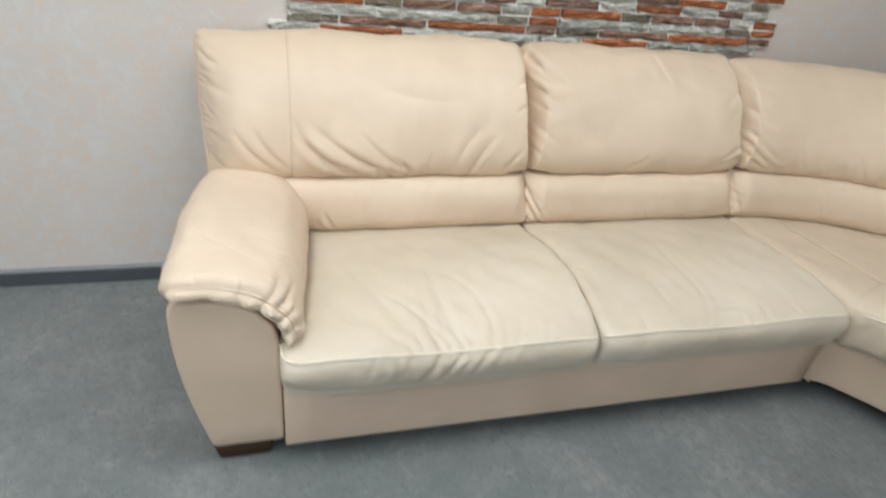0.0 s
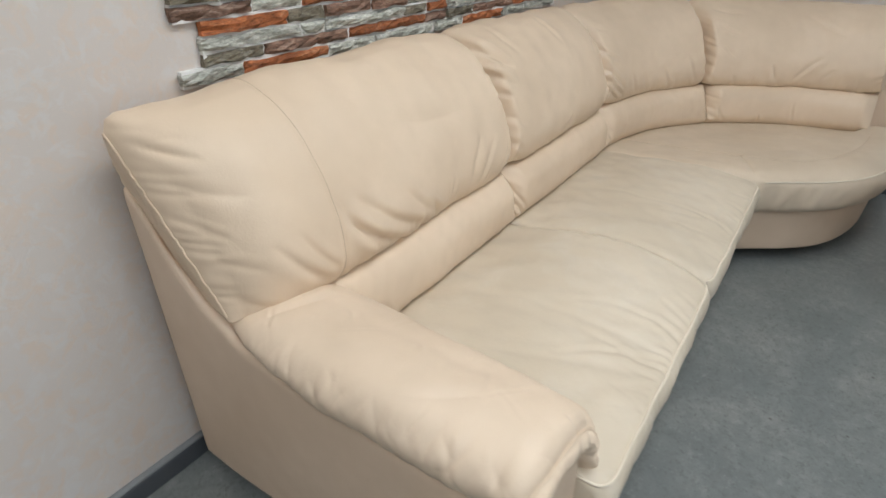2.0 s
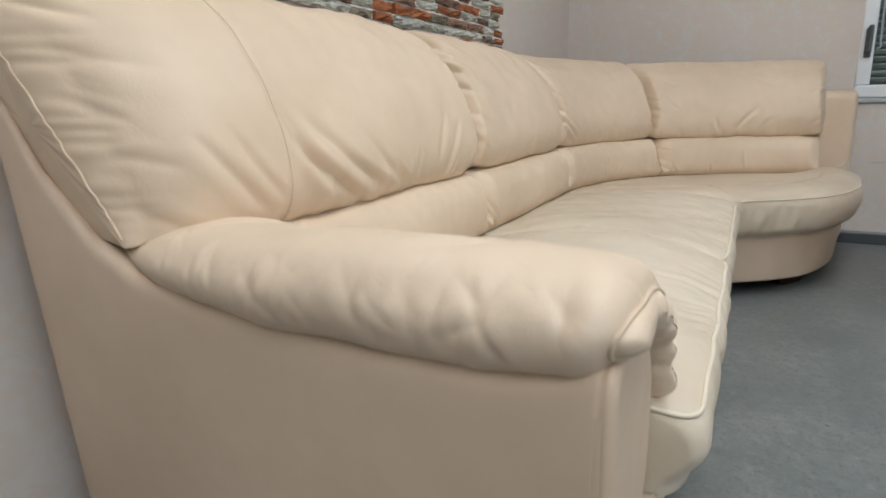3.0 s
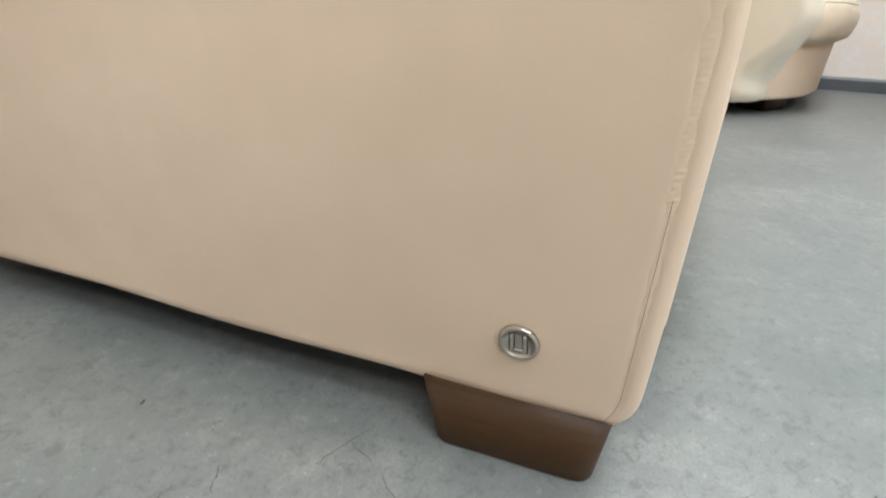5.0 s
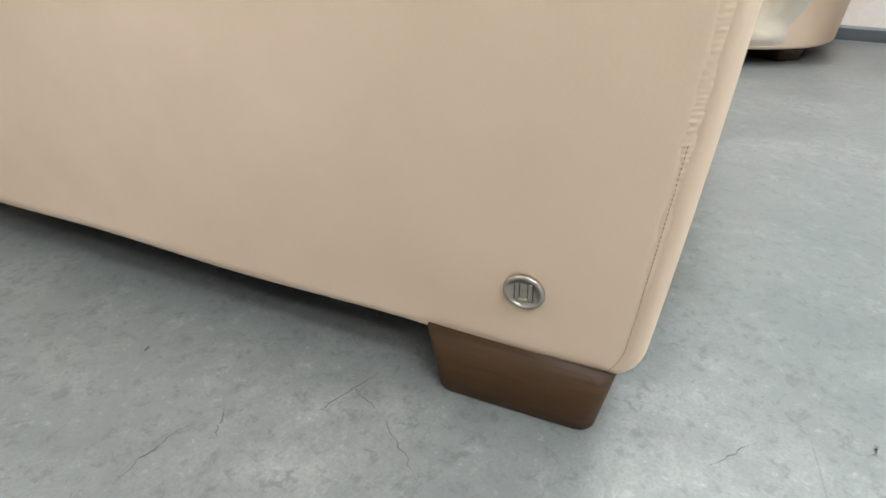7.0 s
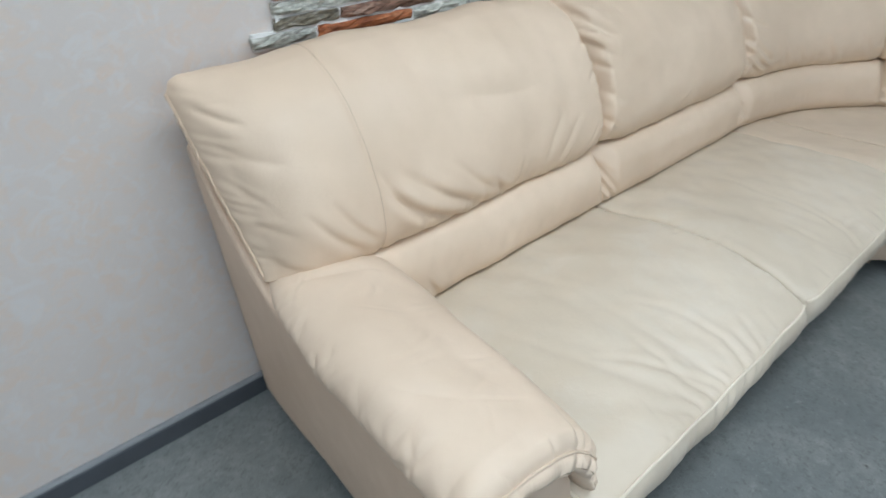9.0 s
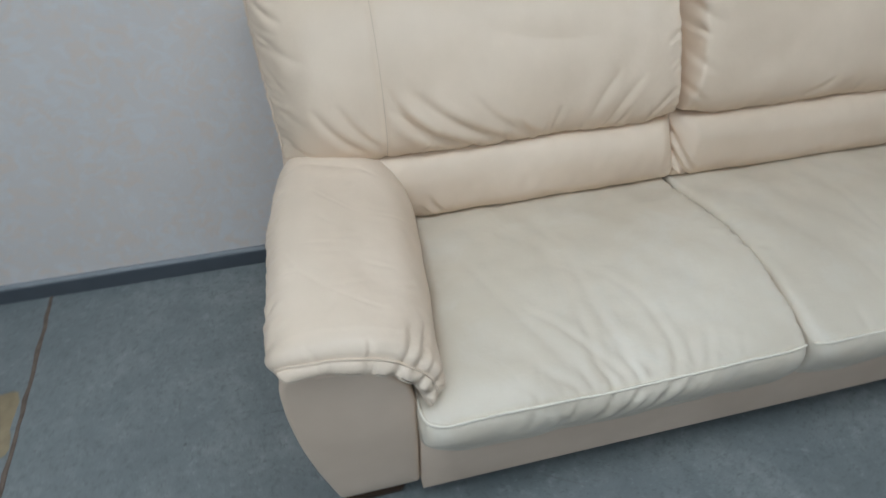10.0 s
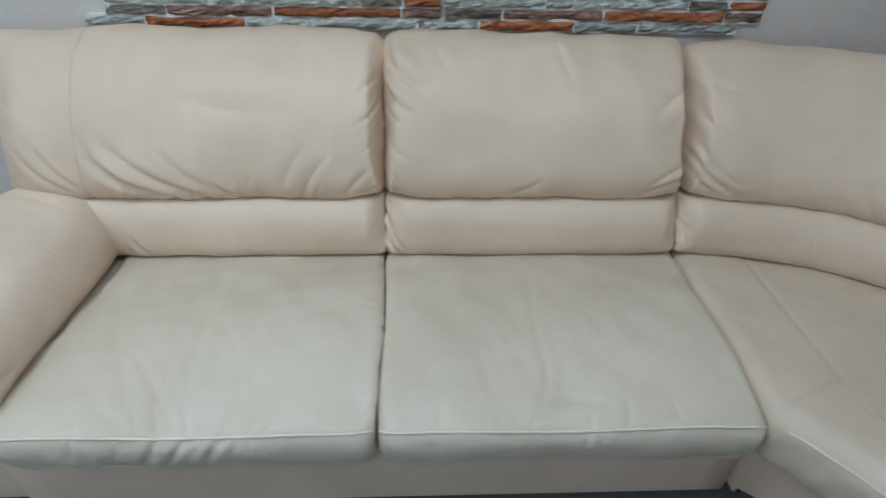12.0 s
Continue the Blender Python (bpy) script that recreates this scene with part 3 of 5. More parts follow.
for k, (s0, s1) in enumerate(BACK_ENDS):
    left_boxed = k == 0

    def settle(S, Y, Z, e, s0=s0, s1=s1, left_boxed=left_boxed, k=k):
        # rounded upper corners; a fuller middle
        high = np.clip((Z - 0.72) / 0.22, 0, 1)
        near = np.clip(1 - e / 0.060, 0, 1) ** 2
        if left_boxed:
            near = np.where(S < (s0 + s1) / 2, 0, near)
            Z = Z - 0.022 * high * np.clip(1 - (S - s0) / 0.035, 0, 1) ** 2
            Z = Z - 0.016 * high * np.clip(1 - (S - s0) / 0.35, 0, 1)
            # the boxed end is drawn in to a slanting edge
            q = np.clip(1 - (S - s0) / 0.17, 0, 1)
            pull = 1 - np.sqrt(np.clip(1 - q * q, 0, 1))
            slant = np.clip(-0.300 + (Z - 0.575) * 0.67, -0.31, -0.062)
            behind = np.clip(Y - slant, 0, 0.3)
            Y = np.where(Y < slant, Y + (slant - Y) * pull, Y)
            # behind that edge the end slopes back towards the wall
            S = S + (0.20 * behind + 0.028 * np.clip((0.90 - Z) / 0.3, 0, 1) ** 1.3) * np.clip(1 - (S - s0) / 0.25, 0, 1)
        Z = Z - 0.018 * high * near - BACK_SINK[k] * high * np.clip((S - s0) / (s1 - s0) if k == 1 else 1.0, 0, 1)
        # towards a split the face flattens
        flat = 0.93 * np.clip(1 - e / (0.018 + 0.026 * np.clip((Z - 0.60) / 0.12, 0, 1)), 0, 1) ** 1.5 * np.where(left_boxed & (S < (s0 + s1) / 2), 0, 1)
        straight = -0.312 + (Z - 0.58) * 0.50
        Y = np.where(Y < straight, Y + (straight - Y) * flat, Y)
        u = np.clip(e / 0.28, 0, 1)
        return S, Y, Z + 0.004 * high * u

    def press(S, Y, Z, e, v, k=k):
        front = np.clip((-0.11 - Y) / 0.06, 0, 1)
        u = np.clip(e / 0.16, 0, 1)
        d = 0.015 * (u * (2 - u) - 0.6) * front
        d = d + (1.15 * folds(S, Z, BACK_FOLDS[k]) + folds(S, Z, BACK_GATHERS[k])) * front
        d = d + 0.0028 * waves(v, 11 + k, 0.20) + 0.0009 * waves(v, 31 + k, 0.08)
        # gathered lower hem
        hem = np.exp(-((Z - 0.575) / 0.022) ** 2) * front
        d = d + 0.0010 * hem * np.sin(S * 92 + 2.2 * np.sin(S * 17 + k))
        if k == 0:
            d = d * np.clip((S - S.min(0)) / 0.020, 0, 1)
            ruffle = np.sin(v[:, :, 2] * 250 + 2.6 * np.sin(v[:, :, 2] * 61)) + 0.6 * np.sin(v[:, :, 2] * 137 + 1.0)
            d = d + 0.0010 * ruffle * np.exp(-((S - S.min(0)) / 0.030) ** 2) * np.clip((Z - 0.59) / 0.03, 0, 1)
            d = d - 0.0035 * np.exp(-((v[:, :, 0] - 0.388) / 0.0055) ** 2) * front
        return d

    v, loop = sweep_cushion(s0, s1, BACK_PROFILE, 260, 0.005, 0.030, (settle, press), 0.016 if k == 0 else None,
                            ((1.0, 1.3), (1.3, 1.5), (1.5, 1.3), (1.3, 1.0))[k], 0.585, 0.3)
    cushion = skin("back_cushion", v, HIDE_BACK, sofa)
    if k == 0:
        cushion["label"] = "long creased back cushion with a stitched boxed end"
        jf = int(np.argmin(loop[:, 0]))
        i = int(np.argmin(np.abs(v[:, jf, 0] - 0.388)))
        nv = grid_normals(v)
        order = run_of([v[i, j, 2] > 0.572 and (v[i, j, 1] < -0.20 or v[i, j, 2] > 0.90) for j in range(260)])
        tube("stitching", v[i, order] + nv[i, order] * 0.0002, 0.0007, THREAD, cushion, "thin brown stitched seam")
        order = run_of([loop[j, 1] > 0.578 and loop[j, 0] < -0.296 + (loop[j, 1] - 0.575) * 0.67 and loop[j, 0] < -0.07 for j in range(260)])
        tube("piping", v[1, order] + np.array([-0.0012, -0.0012, 0]), 0.0018, HIDE_BACK, cushion, "thin leather piping along the edge")

LUMBAR_ENDS = ((0.240, 1.165), (1.162, 1.995), (1.992, S_MID + 0.001), (S_MID - 0.001, S_END - 0.03))
LUMBAR_GATHERS = (gathers(231, 1.165, -1, 0.40, 0.54, 4, (0.02, 0.04), (-0.8, 0.2), (0.001, 0.002)), gathers(232, 1.162, 1, 0.40, 0.54, 6, (0.02, 0.06), (-1.6, -0.5), (0.002, 0.004)),
                  gathers(233, 1.992, 1, 0.40, 0.54, 5, (0.02, 0.05), (-1.2, -0.2), (0.0012, 0.003)), gathers(234, S_MID, 1, 0.40, 0.54, 5, (0.02, 0.06), (-1.2, -0.2), (0.0015, 0.0035)))
LUMBAR_FOLDS = (
    ((0.48, 0.47, 0.52, 0.41, 0.007, 0.006), (0.46, 0.44, 0.50, 0.40, 0.006, 0.004), (1.155, 0.52, 1.12, 0.46, 0.006, 0.003)),
    ((1.155, 0.54, 1.215, 0.43, 0.006, 0.010), (1.155, 0.49, 1.225, 0.39, 0.006, 0.009), (1.17, 0.53, 1.20, 0.48, 0.006, 0.005), (1.60, 0.45, 1.63, 0.41, 0.007, 0.002),
     (1.985, 0.52, 1.95, 0.45, 0.006, 0.003)),
    ((2.00, 0.50, 2.04, 0.42, 0.006, 0.004), (2.38, 0.52, 2.40, 0.42, 0.006, 0.003)),
    ((2.83, 0.48, 2.88, 0.41, 0.007, 0.005), (3.06, 0.44, 3.07, 0.40, 0.006, 0.005), (3.22, 0.50, 3.235, 0.42, 0.006, 0.005)),
)
for k, (s0, s1) in enumerate(LUMBAR_ENDS):
    def settle(S, Y, Z, e):
        # the rolls draw back towards their splits, most of all at the top
        flat = 0.9 * np.clip(1 - e / 0.055, 0, 1) ** 1.6
        straight = -0.405 + (Z - 0.41) * 0.62
        return S, np.where(Y < straight, Y + (straight - Y) * flat, Y), Z

    def press(S, Y, Z, e, v, k=k):
        front = np.clip((-0.25 - Y) / 0.05, 0, 1)
        u = np.clip(e / 0.10, 0, 1)
        return (0.006 * (u - 0.7) + folds(S, Z, LUMBAR_FOLDS[k]) + folds(S, Z, LUMBAR_GATHERS[k])) * front + 0.0016 * waves(v, 51 + k, 0.16) + 0.0006 * waves(v, 61 + k, 0.05)

    v, loop = sweep_cushion(s0, s1, LUMBAR_PROFILE, 120, 0.006, 0.019, (settle, press), None,
                            ((1.0, 1.0), (1.0, 1.8), (1.8, 1.2), (1.2, 1.0))[k], 0.37, 1.0, 0.3)
    skin("lumbar_roll", v, HIDE_BACK, sofa)

# ---------------------------------------------------------------- seats
# the armrest cushion along its length: places, top, lower edge, outer and inner side
ARM_Y = (-0.230, -0.290, -0.360, -0.450, -0.560, -0.700, -0.820, -0.900, -0.962)
ARM_TOP = (0.586, 0.590, 0.594, 0.599, 0.607, 0.614, 0.615, 0.610, 0.596)
ARM_LOW = (0.552, 0.538, 0.531, 0.524, 0.518, 0.516, 0.521, 0.528, 0.552)
ARM_OUT = (0.188, 0.162, 0.136, 0.115, 0.102, 0.093, 0.090, 0.091, 0.098)
ARM_IN = (0.400, 0.418, 0.430, 0.434, 0.429, 0.415, 0.402, 0.393, 0.386)
SEAT_PROFILE = ((-0.990, 0.390), (-1.003, 0.362), (-1.002, 0.322), (-0.985, 0.282), (-0.945, 0.262), (-0.600, 0.262), (-0.320, 0.262),
                (-0.270, 0.320), (-0.300, 0.385), (-0.420, 0.400), (-0.600, 0.418), (-0.780, 0.424), (-0.900, 0.416), (-0.965, 0.402))
SEAT_FOLDS = (
    # soft folds that run down to the sagging front, and the pinches that cross the piping
    ((((0.500, -0.56), (0.530, -0.66), (0.585, -0.80), (0.655, -0.95)), 0.014, 0.0046), (((0.598, -0.777), (0.642, -0.825), (0.70, -0.905), (0.73, -0.955)), 0.009, 0.0062),
     (((0.708, -0.80), (0.705, -0.86), (0.700, -0.925)), 0.009, 0.0045), (((0.753, -0.60), (0.748, -0.79), (0.765, -0.915), (0.80, -0.97)), 0.011, 0.0044),
     (((0.80, -0.72), (0.853, -0.81), (0.872, -0.956)), 0.009, 0.0048), (((0.719, -0.485), (0.735, -0.55), (0.745, -0.61)), 0.012, 0.0030),
     (((0.695, -0.925), (0.715, -0.985), (0.70, -1.05), (0.655, -1.12)), 0.008, 0.0085), (((0.76, -0.93), (0.775, -0.99), (0.745, -1.06), (0.70, -1.125)), 0.007, 0.0070),
     (((0.865, -0.94), (0.85, -1.00), (0.81, -1.08), (0.785, -1.125)), 0.009, 0.0080), (((0.595, -0.935), (0.645, -0.98), (0.63, -1.05), (0.59, -1.10)), 0.008, 0.0052),
     (((0.955, -0.915), (0.925, -0.98), (0.89, -1.06)), 0.008, 0.0042), (((1.02, -0.94), (1.00, -1.00), (0.97, -1.07)), 0.008, 0.0028),
     (((0.56, -0.97), (0.545, -1.04), (0.51, -1.10)), 0.008, 0.0036), (((0.905, -0.93), (0.895, -0.985), (0.865, -1.05)), 0.007, 0.0040),
     (((0.62, -0.60), (0.72, -0.68), (0.84, -0.70)), 0.020, 0.0022), (((0.66, -0.93), (0.672, -0.985), (0.655, -1.04)), 0.006, 0.0040)),
    ((((1.548, -0.52), (1.534, -0.74), (1.538, -0.87), (1.495, -0.985), (1.480, -1.05)), 0.009, 0.0046), (((1.505, -0.958), (1.555, -0.925), (1.645, -0.932)), 0.010, 0.0055),
     (((1.392, -0.80), (1.400, -0.86), (1.412, -0.92)), 0.011, 0.0030), (((1.625, -0.95), (1.615, -1.00), (1.60, -1.06)), 0.008, 0.0034),
     (((1.70, -0.92), (1.70, -0.98), (1.68, -1.04)), 0.009, 0.0030), (((1.43, -0.68), (1.47, -0.78), (1.51, -0.90)), 0.013, 0.0028),
     (((1.30, -0.94), (1.295, -1.00), (1.28, -1.06)), 0.008, 0.0030), (((1.80, -0.93), (1.81, -0.99), (1.80, -1.05)), 0.008, 0.0024),
     (((1.66, -0.60), (1.675, -0.68), (1.70, -0.76)), 0.016, 0.0022)),
)


def long_folds(a, b, lines):
    """Soft creases along bent lines of places: rows of (places, width, depth), fading at both ends."""
    out = np.zeros(a.shape)
    for places, w, d in lines:
        p = open_curve(places, 46)
        t = np.gradient(p, axis=0)
        t /= np.linalg.norm(t, axis=1)[:, None]
        near = (a > p[:, 0].min() - 0.08) & (a < p[:, 0].max() + 0.08) & (b > p[:, 1].min() - 0.05) & (b < p[:, 1].max() + 0.05)
        q = np.stack([a[near], b[near]], 1)
        i = np.argmin(np.linalg.norm(q[:, None] - p[None], axis=2), axis=1)
        r = q - p[i]
        off = t[i, 0] * r[:, 1] - t[i, 1] * r[:, 0]
        past = np.abs(t[i, 0] * r[:, 0] + t[i, 1] * r[:, 1])
        fade = np.sin(math.pi * np.clip((i / 45 + 0.10) / 1.2, 0, 1)) ** 0.8 * np.exp(-(past / 0.012) ** 2)
        g = -1.0 * np.exp(-(np.abs(off) / w) ** 1.5) + 0.60 * np.exp(-((off - 1.9 * w) / (1.3 * w)) ** 2) + 0.45 * np.exp(-((off + 2.1 * w) / (1.5 * w)) ** 2)
        out[near] += d * g * fade
    return out


def front_folds(seed, s0, s1, count, depth):
    """Creases that cross a seat's front edge and run down its face."""
    rng = np.random.RandomState(seed)
    rows = []
    for i in range(count):
        q = s0 + (s1 - s0) * (i + rng.uniform(0.1, 0.9)) / count
        low, high = rng.uniform(-1.12, -1.05), rng.uniform(-0.985, -0.90)
        rows.append((q, low, q + (high - low) * rng.uniform(0.15, 0.8) * (1 if rng.uniform() < 0.68 else -0.7), high, rng.uniform(0.006, 0.011), rng.uniform(*depth)))
    return tuple(rows)


FRONT_FOLDS = (front_folds(251, 0.56, 0.95, 9, (0.0012, 0.0034)) + front_folds(252, 0.36, 1.12, 9, (0.0006, 0.0018)),
               front_folds(253, 1.36, 1.66, 5, (0.0008, 0.0022)) + front_folds(254, 1.22, 1.96, 7, (0.0006, 0.0015)))
SPLIT_GATHERS = (gathers(241, 1.162, -1, -0.42, -0.98, 8, (0.02, 0.07), (-1.0, 0.6), (0.0006, 0.0030)) + gathers(243, 1.162, -1, -0.42, -0.74, 6, (0.012, 0.035), (-1.0, 0.6), (0.0016, 0.0038)), gathers(242, 1.160, 1, -0.42, -0.98, 8, (0.02, 0.07), (-0.8, 0.8), (0.0006, 0.0030)))
for k, (s0, s1) in enumerate(((0.336, 1.1592), (1.1632, 2.002))):
    def settle(S, Y, Z, e, k=k):
        top = np.clip((Z - 0.34) / 0.04, 0, 1) * np.clip((-0.40 - Y) / 0.1, 0, 1)
        u = np.clip(e / 0.22, 0, 1)
        sag = -0.014 * np.exp(-((S - (0.78 if k == 0 else 1.56)) / 0.26) ** 2) * np.exp(-((Y + 0.96) / 0.16) ** 2)
        # the front corners beside the split are rounded
        joined = np.where(S < 1.161, np.clip((S - 1.161 + 0.075) / 0.075, 0, 1), np.clip((1.161 + 0.075 - S) / 0.075, 0, 1)) ** 2
        Y = Y + 0.010 * joined * np.clip((-0.86 - Y) / 0.1, 0, 1)
        Y = Y + (0.010 * np.clip((0.375 - S) / 0.035, 0, 1) ** 2 + 0.020 * np.clip((0.46 - S) / 0.12, 0, 1) ** 1.5 * np.clip((0.345 - Z) / 0.05, 0, 1)) * np.clip((-0.86 - Y) / 0.1, 0, 1)
        Z = Z + 0.014 * np.clip((0.47 - S) / 0.12, 0, 1) * np.clip((0.34 - Z) / 0.05, 0, 1)
        # the split between the seats bows a little towards the corner
        mid = np.sin(math.pi * np.clip((-0.42 - Y) / 0.55, 0, 1))
        bow = 0.009 * mid * np.exp(-((S - 1.161) / 0.16) ** 2)
        crown = 0.022 * mid * np.exp(-((S - 1.161) / 0.24) ** 2)
        return S + bow, Y, Z + top * (0.012 * (u * (2 - u) - 0.7) + sag + crown)

    def press(S, Y, Z, e, v, k=k):
        top = np.clip((Z - 0.27) / 0.05, 0, 1)
        over = Y - np.clip(0.395 - Z, 0, 0.14) * (Y < -0.93)     # runs on from the top down the front face
        soft = 0.30 + 0.38 * np.clip((-0.80 - Y) / 0.10, 0, 1)      # the flat of the seat is smoother than its front
        d = (soft * long_folds(S, over, SEAT_FOLDS[k]) + folds(S, Y, SPLIT_GATHERS[k]) * (over > -1.0)) * top
        d = d + 0.65 * folds(S, over, FRONT_FOLDS[k]) * np.clip((Z - 0.274) / 0.015, 0, 1)
        if k == 0:
            inner = np.interp(Y, ARM_Y[::-1], ARM_IN[::-1])
            d = d - 0.017 * np.clip((inner + 0.018 - S) / 0.026, 0, 1) ** 1.5 * np.clip((Z - 0.37) / 0.02, 0, 1) * np.clip((Y + 0.90) / 0.08, 0, 1)
        d = d - 0.002 * np.clip((Y + 0.418) / 0.024, 0, 1) ** 1.5 * np.clip((Z - 0.35) / 0.02, 0, 1)
        return d + 0.0023 * waves(v, 71 + k, 0.18) + 0.0008 * waves(v, 81 + k, 0.07)

    v, loop = sweep_cushion(s0, s1, SEAT_PROFILE, 240, 0.006, 0.026, (settle, press), 0.013 if k == 0 else None, ((1.0, 0.5), (0.5, 1.0))[k], 0.33)
    seat = skin("seat_cushion", v, HIDE_SEAT, sofa, "greyish cream leather seat cushion, creased and worn along the front")
    j = int(np.argmin((loop[:, 0] + 0.990) ** 2 + (loop[:, 1] - 0.390) ** 2))
    nv = grid_normals(v)
    line = v[(1 if k == 0 else 3):-3, j] + nv[(1 if k == 0 else 3):-3, j] * 0.0015
    line = np.vstack([line[:7], eased(line[7:], 11)])
    if k == 0:
        # round the corner and back along the cushion's end
        line = np.vstack([open_curve(((0.3385, -0.905, 0.3985), (0.3375, -0.945, 0.3960), (0.3420, -0.972, 0.3925), (0.3580, -0.986, 0.3900), tuple(line[11]), tuple(line[13])), 40)[:-4], line[13:]])
    tube("piping", line, 0.0032, HIDE_PIPE, seat, "pale leather piping along the front edge")

# the rounded seat in the corner
FRONT_PLAN = ((2.004, -0.985), (2.050, -1.022), (2.110, -1.100), (2.180, -1.195), (2.290, -1.300), (2.430, -1.375), (2.620, -1.432), (2.850, -1.462),
              (3.020, -1.465), (3.110, -1.450))
n_u = 220
front_line = open_curve(FRONT_PLAN, n_u)
back_s = np.linspace(2.004, S_END + 0.06, n_u)
bx, by = along(back_s, 1.02)
back_line = np.stack([bx, by], 1)
ctrl = np.array(((0.000, 0, 0.385), (-0.012, 0, 0.350), (-0.008, 0, 0.302), (0.016, 0, 0.262), (0.10, 0.0, 0.242), (0, 0.5, 0.240), (0, 1.0, 0.245),
                 (0, 1.06, 0.32), (0, 1.0, 0.385), (-0.05, 0.8, 0.394), (0.0, 0.5, 0.408), (0.15, 0.1, 0.420), (0.085, 0.0, 0.420), (0.028, 0.0, 0.404)))
rows = []
for i in range(n_u):
    d = back_line[i] - front_line[i]
    ln = max(np.linalg.norm(d), 0.05)
    d = d / np.linalg.norm(d)
    p = np.stack([np.minimum(ctrl[:, 0], 0.6 * ln) + ctrl[:, 1] * ln, ctrl[:, 2]], 1)
    lp = closed_curve(p, 200)
    e = min(i / 8.0, 1.0, (n_u - 1 - i) / 14.0)
    ins = 0.035 * (1 - math.sqrt(max(0, 1 - (1 - e) ** 2)))
    lp = lp + inward(lp) * ins
    rows.append(np.stack([front_line[i, 0] + d[0] * lp[:, 0], front_line[i, 1] + d[1] * lp[:, 0], lp[:, 1]], 1))
v = np.array(rows)
nrm = grid_normals(v)
on_top = np.clip((v[:, :, 2] - 0.37) / 0.02, 0, 1)
groove = np.minimum(np.abs(v[:, :, 0] - 2.205) + 10 * np.clip(-0.885 - v[:, :, 1], 0, 1), 0.2)
dline = np.abs((v[:, :, 0] - 2.01) * 0.42 - (v[:, :, 1] + 0.97) * 0.91)
groove = np.minimum(groove, dline + 10 * np.clip(v[:, :, 0] - 2.205, 0, 1))
front_d = np.min(np.linalg.norm(v[:, :, None, :2] - front_line[None, None, ::4, :], axis=3), axis=2)
groove = np.minimum(groove, np.abs(front_d - 0.145) + 10 * np.clip(2.20 - v[:, :, 0], 0, 1))
disp = -0.0035 * np.exp(-(groove / 0.008) ** 2) * on_top + 0.0020 * waves(v, 91, 0.22) + 0.0004 * waves(v, 92, 0.07)
face = np.clip((0.385 - v[:, :, 2]) / 0.03, 0, 1)
disp += face * 0.0025 * waves(v * np.array([1, 1, 0.5]), 93, 0.06) * np.exp(-((v[:, :, 0] - 2.1) / 0.15) ** 2)
v = v + nrm * disp[:, :, None]
corner_seat = skin("corner_seat", v, HIDE_CORNER, sofa, "rounded cream leather corner seat with seams")
j = int(np.argmin(np.abs(v[80, :, 2] - 0.385) + 10 * (np.linalg.norm(v[80, :, :2] - front_line[80], axis=1) > 0.03)))
tube("piping", v[6:-12, j] + grid_normals(v)[6:-12, j] * 0.0012, 0.0030, HIDE_PIPE, corner_seat, "pale leather piping along the curved edge")
upper = v[v[:, :, 2] > 0.375]


def seam(points):
    line = open_curve(points, 90)
    z = []
    for p in line:
        d = np.linalg.norm(upper[:, :2] - p, axis=1)
        k = np.argsort(d)[:5]
        z.append(np.average(upper[k, 2], weights=1 / (d[k] + 0.002)))
    z = np.convolve(np.pad(z, 4, mode="edge"), np.ones(9) / 9, mode="valid")
    tube("stitching", np.column_stack([line, z + 0.0004]), 0.0009, THREAD_PALE, corner_seat, "thin stitched seam")


seam(((2.205, -0.42), (2.205, -0.65), (2.205, -0.885)))
seam(((2.012, -0.970), (2.10, -0.930), (2.205, -0.885)))
inside = front_line + 0.145 * (back_line - front_line) / np.linalg.norm(back_line - front_line, axis=1)[:, None]
inside = inside[inside[:, 0] > 2.22]
seam(np.vstack([(2.205, -0.885), inside[4:-46:18]]))


# ---------------------------------------------------------------- body: base, shell, arm
def prism(name, outline, z0, z1, mat, parent, label="", soft=0.015, lean=0.0, warp=None):
    """An upright body over a closed outline, its lower and upper edges rounded."""
    o = np.asarray(outline, float)
    nin = inward(o)
    zs, off = [], []
    for a in np.linspace(0, math.pi / 2, 5):
        zs.append(z0 + soft * (1 - math.sin(a)))
        off.append(soft * (1 - math.cos(a)))
    zs, off = zs[::-1], off[::-1]
    for a in np.linspace(0, math.pi / 2, 5):
        zs.append(z1 - soft * (1 - math.sin(a)))
        off.append(soft * (1 - math.cos(a)))
    rowsv = [np.column_stack([o + nin * (q + lean * (z1 - z)), np.full(len(o), z)]) for z, q in zip(zs, off)]
    return skin(name, np.array(rowsv), mat, parent, label, 3, warp)


z_base0, z_base1 = 0.056, 0.292
base_line = [(0.338, -0.948), (0.338, -0.100)] + [(0.6, -0.100), (1.2, -0.1), (2.012, -0.1), (2.012, -0.948)]
dense = []
for a, b2 in zip(base_line, base_line[1:] + base_line[:1]):
    dense += [np.array(a) + (np.array(b2) - np.array(a)) * t for t in np.linspace(0, 1, 24, endpoint=False)]


def foot_in(p):
    """The base panel falls back a little towards the floor."""
    return p + np.column_stack([0 * p[:, 0], np.where(p[:, 1] < -0.9, 0.013 * np.clip((0.275 - p[:, 2]) / 0.2, -0.1, 1), 0), 0 * p[:, 0]])


prism("base_panel", dense, z_base0, z_base1, HIDE_BODY, sofa, "smooth leather base panel under the seats", 0.012, 0.0, foot_in)

